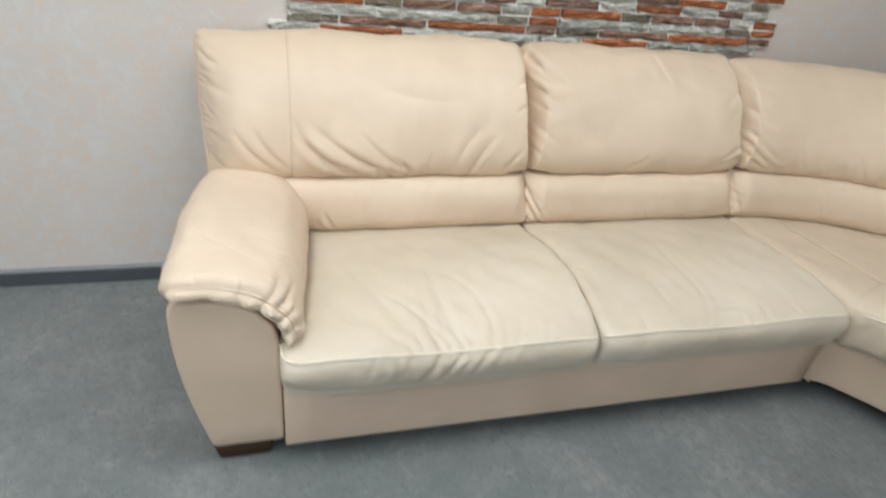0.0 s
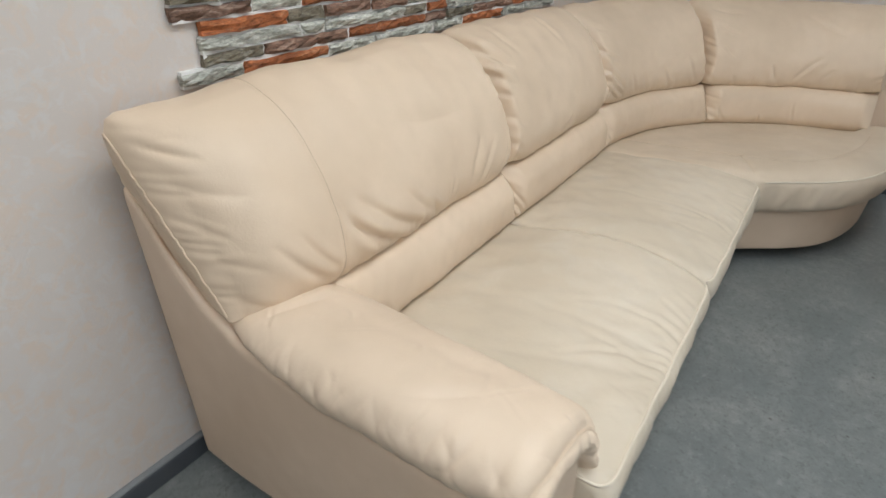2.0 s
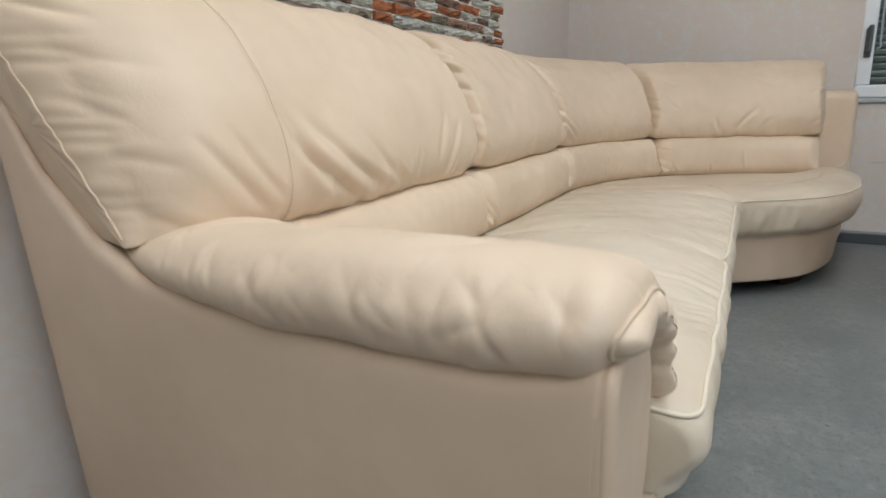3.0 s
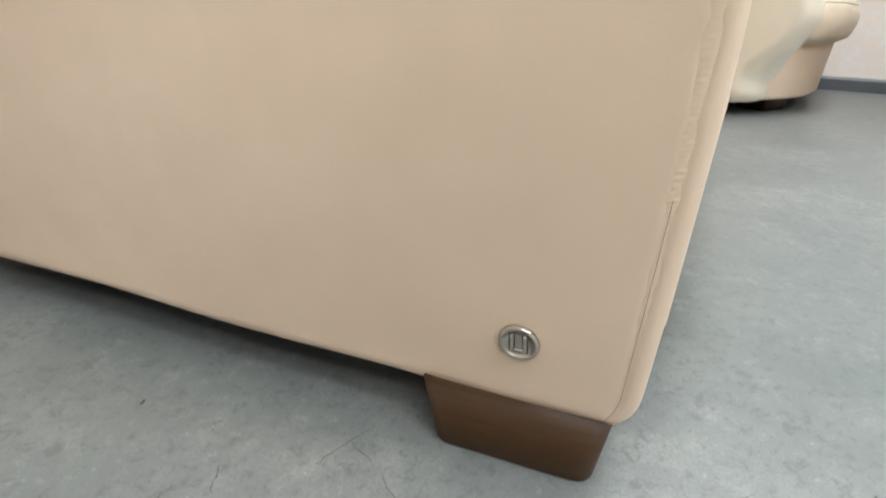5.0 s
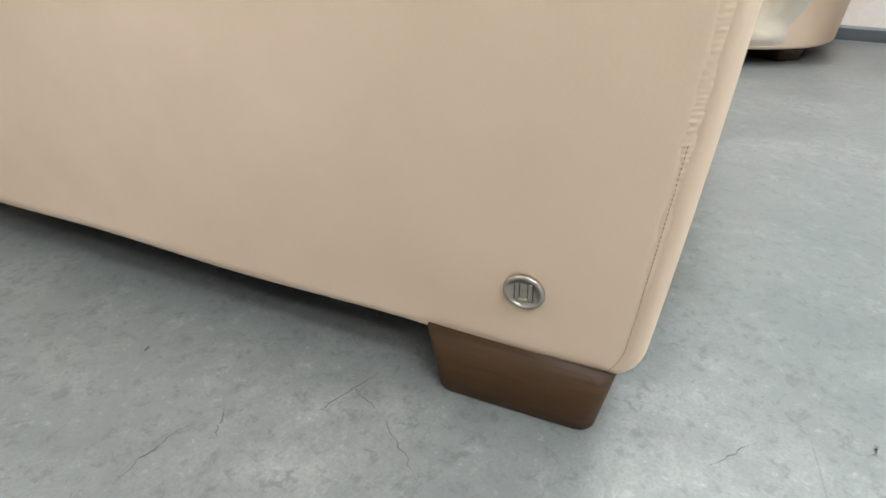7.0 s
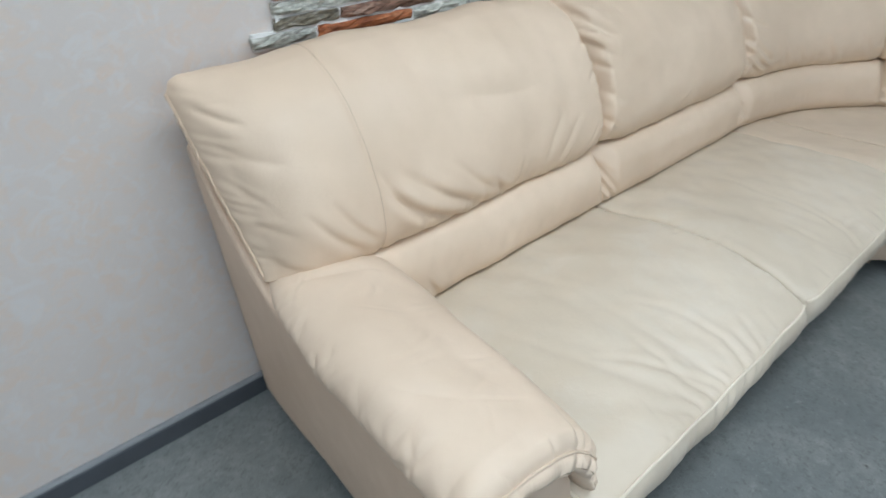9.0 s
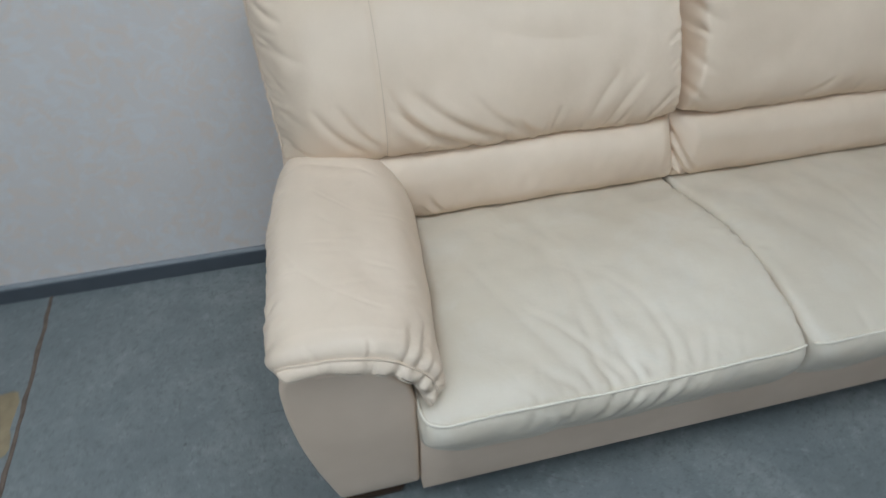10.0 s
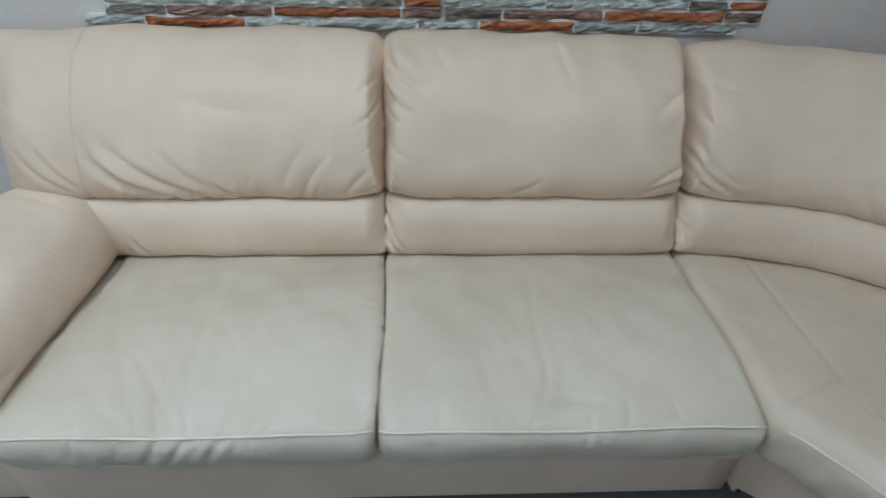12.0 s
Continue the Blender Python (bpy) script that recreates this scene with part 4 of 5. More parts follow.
inner = open_curve([(p[0] + 0.03, p[1] + 0.040) for p in FRONT_PLAN[:-1]] + [(3.10, -1.415)], 90)
inner[0] = (2.016, -0.940)
sb = np.linspace(S_END + 0.03, 2.016, 70)
bx, by = along(sb, 1.20)
prism("corner_base", np.vstack([inner, np.stack([bx, by], 1)]), z_base0, 0.262, HIDE_BODY, sofa, "curved smooth leather base under the corner seat", 0.014, 0.10)

# black sheets added under the body to deepen the shade on the floor
part("underside", box((0.20, -0.90, 0.050), (1.99, -0.12, 0.0565), 0.001), UNDER, sofa, "unseen black sheet added to darken the gap under the sofa")
sb2 = np.linspace(S_END - 0.05, 2.03, 50)
bx, by = along(sb2, 1.15)
fr = open_curve([(p[0] + 0.09, p[1] + 0.13) for p in FRONT_PLAN[:-1]], 60)
prism("underside", np.vstack([fr, np.stack([bx, by], 1)]), 0.050, 0.0565, UNDER, sofa, "unseen black sheet added to darken the gap under the sofa", 0.001)

# the outer back shell, following the sofa round to its free end
s_shell = np.concatenate([np.linspace(0.215, 2.0, 40), np.linspace(2.0, S_END, 60)[1:], np.linspace(S_END, S_END + 0.115, 12)[1:]])
loop = closed_curve(((1.12, 0.085), (1.12, 0.40), (1.125, 0.70), (1.14, 0.762), (1.20, 0.772), (1.262, 0.762), (1.278, 0.70), (1.275, 0.40), (1.262, 0.085), (1.20, 0.072)), 70)
nin = inward(loop)
rows = []
for i, s in enumerate(s_shell):
    d = min(s - s_shell[0], s_shell[-1] - s)
    q = max(0.0, 1 - d / 0.03)
    lp = loop + nin * 0.03 * (1 - math.sqrt(max(0, 1 - q * q)))
    x, y = along(np.full(70, s), lp[:, 0])
    rows.append(np.stack([x, y, lp[:, 1]], 1))
skin("back_shell", np.array(rows), HIDE_BODY, sofa, "smooth leather outer back")

# arm body: side panel with its sweeping upper edge, and the front panel
EDGE_Y = (-0.95, -0.935, -0.85, -0.71, -0.53, -0.42, -0.326, -0.23, -0.142, -0.10, -0.07)
EDGE_Z = (0.546, 0.545, 0.526, 0.519, 0.521, 0.527, 0.541, 0.592, 0.685, 0.765, 0.80)


def arm_side_x(y, z):
    low = np.clip((0.45 - z) / 0.38, 0, 1)
    fore = 0.100 + 0.060 * low ** 1.6 + 0.012 * np.clip((z - 0.50) / 0.1, 0, 1)
    aft = 0.190 - 0.056 * np.clip((z - 0.07) / 0.78, 0, 1)
    t = np.clip((y + 0.93) / 0.85, 0, 1)
    return fore + (aft - fore) * t


def arm_section(y):
    top = float(np.interp(y, EDGE_Y, EDGE_Z))
    low = 0.053 + 0.009 * min(1.0, max(0.0, (-0.76 - y) / 0.18))
    zl = np.linspace(low, top - 0.012, 46)
    left = np.stack([arm_side_x(np.full(46, y), zl), zl], 1)
    xt = left[-1, 0]
    over = np.array(((xt + 0.010, top - 0.001), (0.22, min(max(0.531, top * 0.97), 0.546)), (0.287, 0.502), (0.325, 0.452), (0.335, 0.40), (0.335, 0.20), (0.335, low)))
    over = np.vstack([left[-1], over])
    sec = np.vstack([left, even(over, 40)[1:], even(np.array((over[-1], (0.25, low), left[0])), 14)[1:-1]])
    sec = even(np.vstack([sec, sec[:1]]), 181)[:-1]
    for _ in range(3):
        sec = (np.roll(sec, 1, 0) + 2 * sec + np.roll(sec, -1, 0)) / 4
    return sec


ys, insets = [], []
for a in np.linspace(0, math.pi / 2, 8):
    ys.append(-0.938 + 0.009 * (1 - math.cos(a)))
    insets.append(0.009 * (1 - math.sin(a)))
far = list(np.linspace(-0.929, -0.895, 22)[1:]) + list(np.linspace(-0.895, -0.07, 160)[1:])
ys += far
insets += [0.0] * len(far)
rows = []
for y, q in zip(ys, insets):
    sec = arm_section(y)
    mid = np.array((0.225, 0.30))
    sec = mid + (sec - mid) * np.array((1 - q / 0.11, 1 - q / 0.235))
    rows.append(np.column_stack([sec[:, 0], np.full(len(sec), y), sec[:, 1]]))
v = np.array(rows)
nrm = grid_normals(v)
side = np.clip((0.2 - v[:, :, 0]) / 0.03, 0, 1) * np.clip((v[:, :, 2] - 0.064) / 0.01, 0, 1)


def fall_back(z):
    """How far the front panel stands back towards the floor."""
    return 0.016 * np.clip((0.34 - z) / 0.28, 0, 1) ** 1.3 + 0.012 * np.clip((0.095 - z) / 0.036, 0, 1) ** 2


def seam_at(z):
    return -0.929 + fall_back(z)


sy = v[:, :, 1] + 0.929
pucker = np.exp(-((sy - 0.007) / 0.007) ** 2) * np.clip((v[:, :, 2] - 0.12) / 0.08, 0, 1) * np.clip((0.44 - v[:, :, 2]) / 0.1, 0, 1)
disp = side * (-0.0012 * np.exp(-((sy - 0.005) / 0.003) ** 2) + 0.0006 * pucker * np.sin(v[:, :, 2] * 230 + 3 * np.sin(v[:, :, 2] * 70)))
disp = disp + 0.0016 * waves(v, 101, 0.35) * np.clip((v[:, :, 1] + 0.936) / 0.2, 0, 1)
v = v + nrm * disp[:, :, None]


def lean_back(p):
    """The front panel falls back a little towards the floor."""
    lean = fall_back(p[:, 2])
    return p + np.column_stack([0 * lean, lean * np.clip((-0.70 - p[:, 1]) / 0.2, 0, 1), 0 * lean])


arm = skin("arm_body", v, HIDE_BODY, sofa, "smooth leather arm side and front panel", 6, lean_back)
zz = np.linspace(0.066, 0.51, 500)
yy = seam_at(zz) + 0.005


def dashed(name, line, radius, on, off, mat, parent, label):
    """A row of single stitches along a line, as one mesh."""
    p = np.asarray(line, float)
    run = np.concatenate([[0], np.cumsum(np.linalg.norm(np.diff(p, axis=0), axis=1))])
    vv, ff = [], []
    q = 0.0
    while q + on < run[-1]:
        a, b2 = (np.array([np.interp(d, run, p[:, c]) for c in range(3)]) for d in (q, q + on))
        k = len(vv)
        for end, r in ((a, 0.4), ((a + b2) / 2, 1.0), (b2, 0.4)):
            vv += [tuple(end + radius * r * np.array(d)) for d in ((-1, 0, 0), (0, 1, 0), (1, 0, 0), (0, -1, 0))]
        for i in range(2):
            for j in range(4):
                ff.append((k + 4 * i + j, k + 4 * i + (j + 1) % 4, k + 4 * i + 4 + (j + 1) % 4, k + 4 * i + 4 + j))
        ff += [(k, k + 1, k + 2, k + 3), (k + 8, k + 9, k + 10, k + 11)]
        q += on + off
    return mesh_object(name, vv, ff, mat, parent, label)


dashed("stitching", np.stack([arm_side_x(yy, zz) - 0.0004, yy, zz], 1)[:210], 0.00032, 0.0020, 0.0013, THREAD_DARK, arm, "single brown stitches down the side")
# the leather is puckered along that seam
zq = np.linspace(0.150, 0.500, 900)
uq = np.linspace(0.0, 1.0, 9)
ZQ, UQ = np.meshgrid(zq, uq, indexing="ij")
YQ = seam_at(ZQ) + 0.0005 + 0.0090 * UQ
drawn = np.sin(ZQ * 1750 + 2.4 * np.sin(ZQ * 183) + 5.0 * UQ) + 0.6 * np.sin(ZQ * 971 + 1.7 * np.sin(ZQ * 240) - 3.0 * UQ)
strong = np.clip((ZQ - 0.15) / 0.05, 0, 1) * np.clip((0.46 - ZQ) / 0.10, 0.15, 1) * (0.7 + 0.3 * np.sin(ZQ * 31))
XQ = arm_side_x(YQ, ZQ) + 0.0006 - np.sin(math.pi * UQ) ** 0.8 * (0.0006 + 0.00016 * strong * drawn) * np.clip((0.50 - ZQ) / 0.07, 0, 1)
vq = np.stack([XQ, YQ, ZQ], -1).reshape(-1, 3)
iq = np.arange(len(vq)).reshape(900, 9)
fq = np.stack([iq[:-1, :-1], iq[1:, :-1], iq[1:, 1:], iq[:-1, 1:]], -1).reshape(-1, 4).tolist()
mesh_object("puckered_seam", vq, fq, HIDE_BODY, arm, "puckered leather along the side seam")

# padded cushion over the arm


def arm_loop(y, n=130):
    top, low, out, inn = (float(np.interp(-y, [-q for q in ARM_Y], t)) for t in (ARM_TOP, ARM_LOW, ARM_OUT, ARM_IN))
    low = min(low, top - 0.02)
    h = top - low
    b = min(1.0, max(0.0, (y + 0.60) / 0.28))
    above = ((out + 0.040, top - 0.10 * h), (out + 0.105, top), (out + 0.185, top - 0.020 + 0.012 * b), (inn - 0.058, top - 0.055 + 0.030 * b),
             (inn - 0.012, 0.490 + 0.030 * b), (inn - 0.004, 0.432))
    below = ((out + 0.028, low - 0.004), (out + 0.085, low - 0.002), (0.225, 0.529), (0.285, 0.508), (0.325, 0.468), (0.344, 0.425))
    pts = below[:1] + ((out + 0.004, low + 0.24 * h), (out + 0.006, low + 0.58 * h)) + above + ((inn - 0.030, 0.402),) + below[:0:-1]
    spine = [(0.34 * p[0] + 0.66 * q[0], 0.34 * p[1] + 0.66 * q[1]) for p, q in zip(above, below)]
    return closed_curve(pts, n), open_curve(spine, 80)


def nearest_on(line, p):
    """For places p their nearest place on the line, the length run to it and the side they lie on."""
    d = np.linalg.norm(p[:, None] - line[None], axis=2)
    i = np.argmin(d, 1)
    run = np.concatenate([[0], np.cumsum(np.linalg.norm(np.diff(line, axis=0), axis=1))])
    t = np.gradient(line, axis=0)[i]
    q = p - line[i]
    return line[i], run[i], t[:, 0] * q[:, 1] - t[:, 1] * q[:, 0]


FRONT_Y, FRONT_LEN, N_ARM = -0.956, 0.062, 300
ya = np.concatenate([FRONT_Y + FRONT_LEN * (1 - np.cos(np.linspace(0.0, math.pi / 2, 34))), np.linspace(FRONT_Y + FRONT_LEN, -0.23, 190)[1:]])
rows, runs, sides, full = [], [], [], []
for y in ya:
    lp, spine = arm_loop(max(y, -0.950), N_ARM)
    on, run, sd = nearest_on(spine, lp)
    q = max(0.0, 1 - (y - FRONT_Y) / FRONT_LEN)
    g = max(0.0, 1 - (-0.23 - y) / 0.02)
    wide = max(0.0, 1 - q ** 2.3) ** (1 / 2.3)
    lp = on + (lp - on) * wide + inward(lp) * 0.012 * g
    full.append(wide)
    rows.append(np.column_stack([lp[:, 0], np.full(N_ARM, y), lp[:, 1]]))
    runs.append(run)
    sides.append(sd)
v = np.array(rows)
RUN, SIDE = np.array(runs), np.array(sides)
nrm = grid_normals(v)
X, Y, Z = v[:, :, 0], v[:, :, 1], v[:, :, 2]
outer = np.clip((0.17 - X) / 0.05, 0, 1)
ARM_SIDE_FOLDS = ((-0.36, 0.60, -0.40, 0.555, 0.008, 0.0030), (-0.455, 0.610, -0.500, 0.545, 0.009, 0.0045), (-0.535, 0.580, -0.59, 0.530, 0.007, 0.0030),
                  (-0.66, 0.605, -0.70, 0.540, 0.012, 0.0045), (-0.74, 0.60, -0.755, 0.540, 0.008, 0.0022), (-0.845, 0.625, -0.79, 0.545, 0.012, 0.0045),
                  (-0.87, 0.60, -0.915, 0.56, 0.009, 0.0035), (-0.61, 0.57, -0.64, 0.53, 0.008, 0.0025), (-0.49, 0.60, -0.62, 0.58, 0.010, 0.0020))
ARM_PLEATS = ((0.045, -0.985, 0.038, -0.935, 0.006, 0.003), (0.115, -0.985, 0.125, -0.935, 0.006, 0.004), (0.165, -0.995, 0.195, -0.895, 0.007, 0.006),
              (0.190, -0.995, 0.232, -0.870, 0.008, 0.010), (0.225, -0.99, 0.240, -0.915, 0.006, 0.005), (0.243, -0.995, 0.285, -0.880, 0.008, 0.009),
              (0.275, -0.99, 0.290, -0.915, 0.006, 0.006), (0.300, -0.995, 0.335, -0.900, 0.007, 0.007), (0.335, -0.99, 0.350, -0.925, 0.006, 0.005))
ARM_TOP_FOLDS = (                 (0.20, -0.33, 0.36, -0.36, 0.012, 0.003), (0.17, -0.36, 0.33, -0.42, 0.014, 0.003), (0.14, -0.70, 0.20, -0.80, 0.014, 0.003))
disp = folds(Y, Z, tuple(r[:5] + (r[5] * 0.5,) for r in ARM_SIDE_FOLDS) + cross_folds(263, -0.90, -0.34, 0.535, 0.612, 16) + cross_folds(265, -0.92, -0.30, 0.530, 0.60, 34, (0.02, 0.05), (0.0004, 0.0011)) + hem_folds(261, -0.90, -0.36, 0.535, 9, (0.03, 0.065), (0.001, 0.0024)) + hem_folds(262, -0.92, -0.40, 0.565, 9, (0.02, 0.05), (0.001, 0.0028))) * outer + folds(X, Y, ARM_TOP_FOLDS + tuple((b0, a0, b1, a1, w, d * 0.7) for a0, b0, a1, b1, w, d in cross_folds(264, -0.88, -0.32, 0.15, 0.36, 18))) * np.clip((Z - 0.40) / 0.04, 0, 1)
disp = disp + folds(RUN, Y - 0.012, ARM_PLEATS) * np.clip(0.5 + SIDE / np.abs(SIDE).max(), 0, 1) * 0.9
disp = disp + 0.0018 * waves(v, 111, 0.18) + 0.0006 * waves(v, 112, 0.06)
hem = np.exp(-((Z - np.interp(Y, ARM_Y[::-1], ARM_LOW[::-1]) - 0.008) / 0.014) ** 2) * outer
disp = disp + 0.0003 * hem * np.sin(Y * 120 + 2.5 * np.sin(Y * 31)) * (1 + np.sin(Y * 23))
v = v + nrm * (disp * np.array(full)[:, None])[:, :, None]
# the front gusset is gathered into puffs between drawn-in pleats
PLEAT_AT = np.array((-0.06, 0.060, 0.132, 0.176, 0.232, 0.268, 0.326, 0.372, 0.44, 0.55))
PUFF_BY = np.array((0.003, 0.005, 0.007, 0.010, 0.008, 0.012, 0.009, 0.010, 0.005))
cell = np.clip(np.searchsorted(PLEAT_AT, RUN + 0.10 * np.clip(Y + 0.95, 0, 0.1)) - 1, 0, len(PUFF_BY) - 1)
u = (RUN + 0.10 * np.clip(Y + 0.95, 0, 0.1) - PLEAT_AT[cell]) / (PLEAT_AT[cell + 1] - PLEAT_AT[cell])
puff = PUFF_BY[cell] * (np.clip(np.sin(math.pi * np.clip(u, 0, 1)), 0, 1) ** 0.75 - 0.5)
for _ in range(5):
    puff = (np.roll(puff, 1, 1) + 2 * puff + np.roll(puff, -1, 1)) / 4
under = SIDE < 0
fore = np.where(under, np.clip((-0.905 - Y) / 0.03, 0, 1), np.clip((-0.944 - Y) / 0.010, 0, 1))
v[:, :, 1] -= puff * fore
v[:, :, 2] += np.where(under, -0.35, 0.25) * puff * fore
set_back = 0.020 * np.clip((0.170 - X) / 0.070, 0, 1) ** 1.3 * np.clip(1.15 - (Z - 0.535) / 0.070, 0, 1)
from_seam = Y - (FRONT_Y + 0.0085 + set_back)
seamed = np.where(under & (X > 0.17), 0, 1) * np.clip((np.array(full)[:, None] - 0.1) / 0.2, 0, 1)
v = v + nrm * ((0.0035 * np.exp(-((from_seam - 0.022) / 0.014) ** 2) - 0.0045 * np.exp(-(from_seam / 0.006) ** 2)) * seamed)[:, :, None]
pad = skin("arm_cushion", v, HIDE_ARM, sofa, "plump cream leather armrest cushion with gathered front", 6, None, True)
# piping over the front, set back where it reaches the outer hem
picked = np.abs(from_seam).argmin(0)
j_all = np.arange(N_ARM)
nv = grid_normals(v)
ring = v[picked, j_all] + nv[picked, j_all] * 0.0012
at = [(SIDE[picked[j], j], RUN[picked[j], j]) for j in j_all]
most = max(r for _, r in at)
order = run_of([(sd > 0 and r < most - 0.012) or r <= 0.004 for sd, r in at])
tube("piping", eased(ring[order], 7), 0.0024, HIDE_ARM, pad, "leather piping round the front of the armrest")


# feet
def foot(x, y, wx, wy, turn=0.0, name="foot"):
    bm = bmesh.new()
    bmesh.ops.create_cube(bm, size=1)
    for q in bm.verts:
        k = 0.87 if q.co.z < 0 else 1.0
        q.co = Vector((x + q.co.x * wx * k, y + q.co.y * wy * k, 0.0315 + q.co.z * 0.063))
    bmesh.ops.bevel(bm, geom=[e for e in bm.edges if abs(e.verts[0].co.z - e.verts[1].co.z) > 0.01], offset=0.014, segments=4, affect="EDGES", profile=0.5)
    bmesh.ops.bevel(bm, geom=[e for e in bm.edges if max(p.co.z for p in e.verts) < 0.002], offset=0.003, segments=2, affect="EDGES", profile=0.5)
    bmesh.ops.rotate(bm, cent=(x, y, 0), matrix=Matrix.Rotation(radians(turn), 3, "Z"), verts=bm.verts)
    bm.verts.index_update()
    return part(name, bm, WOOD, sofa, "dark-stained wooden block foot", True)


for fx, fy, turn in ((0.233, -0.832, 0), (0.33, -0.20, 0), (1.90, -0.80, 0), (1.95, -0.17, 0), (2.475, -1.165, -36), (2.93, -1.16, 0), (2.70, -0.50, -40)):
    foot(fx, fy, 0.156, 0.152, turn)

# badge on the arm's side
BY, BZ = -0.836, 0.123
tilt = math.atan2(float(arm_side_x(BY, BZ + 0.01) - arm_side_x(BY, BZ - 0.01)), 0.02)
BM = Matrix.Translation((float(arm_side_x(BY, BZ)) - 0.001, BY, BZ)) @ Matrix.Rotation(tilt, 4, "Y") @ Matrix.Rotation(radians(-90), 4, "Y") @ Matrix.Scale(0.82, 4)


def badge_piece(verts, faces, mat, name, parent):
    w = [tuple(BM @ Vector(p)) for p in verts]
    return mesh_object(name, w, faces, mat, parent)


def lathe(profile, n=40):
    vv, ff = [], []
    for i in range(n):
        a = 2 * math.pi * i / n
        vv += [(r * math.cos(a), r * math.sin(a), h) for r, h in profile]
    k = len(profile)
    for i in range(n):
        for j in range(k - 1):
            ff.append((i * k + j, ((i + 1) % n) * k + j, ((i + 1) % n) * k + j + 1, i * k + j + 1))
    return vv, ff


vv, ff = lathe([(0.0185, 0.0), (0.0188, 0.002), (0.0180, 0.0038), (0.0164, 0.0046), (0.0150, 0.0042), (0.0143, 0.0034), (0.0141, 0.0026), (0.007, 0.0026), (0.0001, 0.0026)])
badge = badge_piece(vv, ff, METAL, "badge", sofa)
badge["label"] = "round brushed nickel emblem"


def badge_bar(x0, y0, x1, y1):
    bm = box((x0, y0, 0.0016), (x1, y1, 0.0046), 0.0008, 2)
    vv, ff = bm_data(bm)
    return badge_piece(vv, ff, METAL, "emblem_bar", badge)


# local x runs up the panel, local y along it
badge_bar(-0.0090, -0.0074, 0.0108, -0.0042)
badge_bar(-0.0090, 0.0042, 0.0108, 0.0074)
badge_bar(-0.0090, -0.0041, -0.0058, 0.0041)
# dark strips beside the bars paint in the shade of recessed lines
for cx0, cy0, cx1, cy1 in ((-0.0056, -0.0040, 0.0108, -0.0032), (-0.0056, 0.0032, 0.0108, 0.0040), (-0.0092, -0.0086, 0.0108, -0.0078), (-0.0092, 0.0078, 0.0108, 0.0086)):
    vv, ff = bm_data(box((cx0, cy0, 0.0020), (cx1, cy1, 0.00285), 0.0))
    badge_piece(vv, ff, DARK_METAL, "emblem_line", badge)

# ---------------------------------------------------------------- ottoman
ottoman = thing("ottoman", (2.42, -1.95, 0.0), "square cream leather ottoman with piped cushion and dark feet", "ottoman")
OX0, OX1, OY0, OY1 = 2.08, 2.74, -2.25, -1.59


def round_rect(x0, x1, y0, y1, r, n=10):
    out = []
    for cx, cy, a0 in ((x1 - r, y1 - r, 0), (x0 + r, y1 - r, 90), (x0 + r, y0 + r, 180), (x1 - r, y0 + r, 270)):
        out += [(cx + r * math.cos(radians(a0 + t)), cy + r * math.sin(radians(a0 + t))) for t in np.linspace(0, 90, n)]
    dense = []
    for a, b2 in zip(out, out[1:] + out[:1]):
        k = max(1, int(math.dist(a, b2) / 0.02))
        dense += [np.array(a) + (np.array(b2) - np.array(a)) * t for t in np.linspace(0, 1, k, endpoint=False)]
    return np.array(dense)


prism("ottoman_base", round_rect(OX0, OX1, OY0, OY1, 0.03), 0.05, 0.268, HIDE_BODY, ottoman, "", 0.010)
o = round_rect(OX0 - 0.012, OX1 + 0.012, OY0 - 0.012, OY1 + 0.012, 0.05)
nin = inward(o)
lay = ((0.268, 0.045), (0.272, 0.020), (0.290, 0.006), (0.320, 0.0), (0.350, 0.002), (0.372, 0.008), (0.388, 0.018), (0.402, 0.045), (0.412, 0.09), (0.420, 0.16), (0.425, 0.24))
v = np.array([np.column_stack([o + nin * q, np.full(len(o), z)]) for z, q in lay])
v = v + grid_normals(v) * (0.002 * waves(v, 121, 0.12))[:, :, None]
oc = skin("ottoman_cushion", v, HIDE_CORNER, ottoman, "plump leather top cushion", 6)
tube("piping", np.vstack([v[5], v[5][:1]]) + np.array([0, 0, 0.001]), 0.003, HIDE_PIPE, oc)
for fx, fy in ((OX0 + 0.09, OY0 + 0.09), (OX0 + 0.075, OY1 - 0.075), (OX1 - 0.09, OY0 + 0.09), (OX1 - 0.09, OY1 - 0.09)):
    bm = box((fx - 0.068, fy - 0.068, 0), (fx + 0.068, fy + 0.068, 0.053), 0.008, 3)
    part("foot", bm, WOOD, ottoman, "", True)
turned = Matrix.Translation((2.08, -1.59, 0)) @ Matrix.Rotation(radians(-17), 4, "Z") @ Matrix.Translation((-2.08, 1.59, 0))
ottoman.matrix_basis = Matrix.Translation((-0.005, 0.030, 0)) @ turned @ Matrix.Translation((2.42, -1.95, 0.0))

# ---------------------------------------------------------------- room
X0, X1, Y0 = -7.6, 3.36, -6.2
WY0, WY1, WZ0, WZ1 = -3.05, -1.455, 0.735, 2.15      # window opening


def structure(name, bm, mat, label, category):
    v, f = bm_data(bm)
    return tagged(mesh_object(name, v, f, mat, None, "", False), label, category, "", "structure")


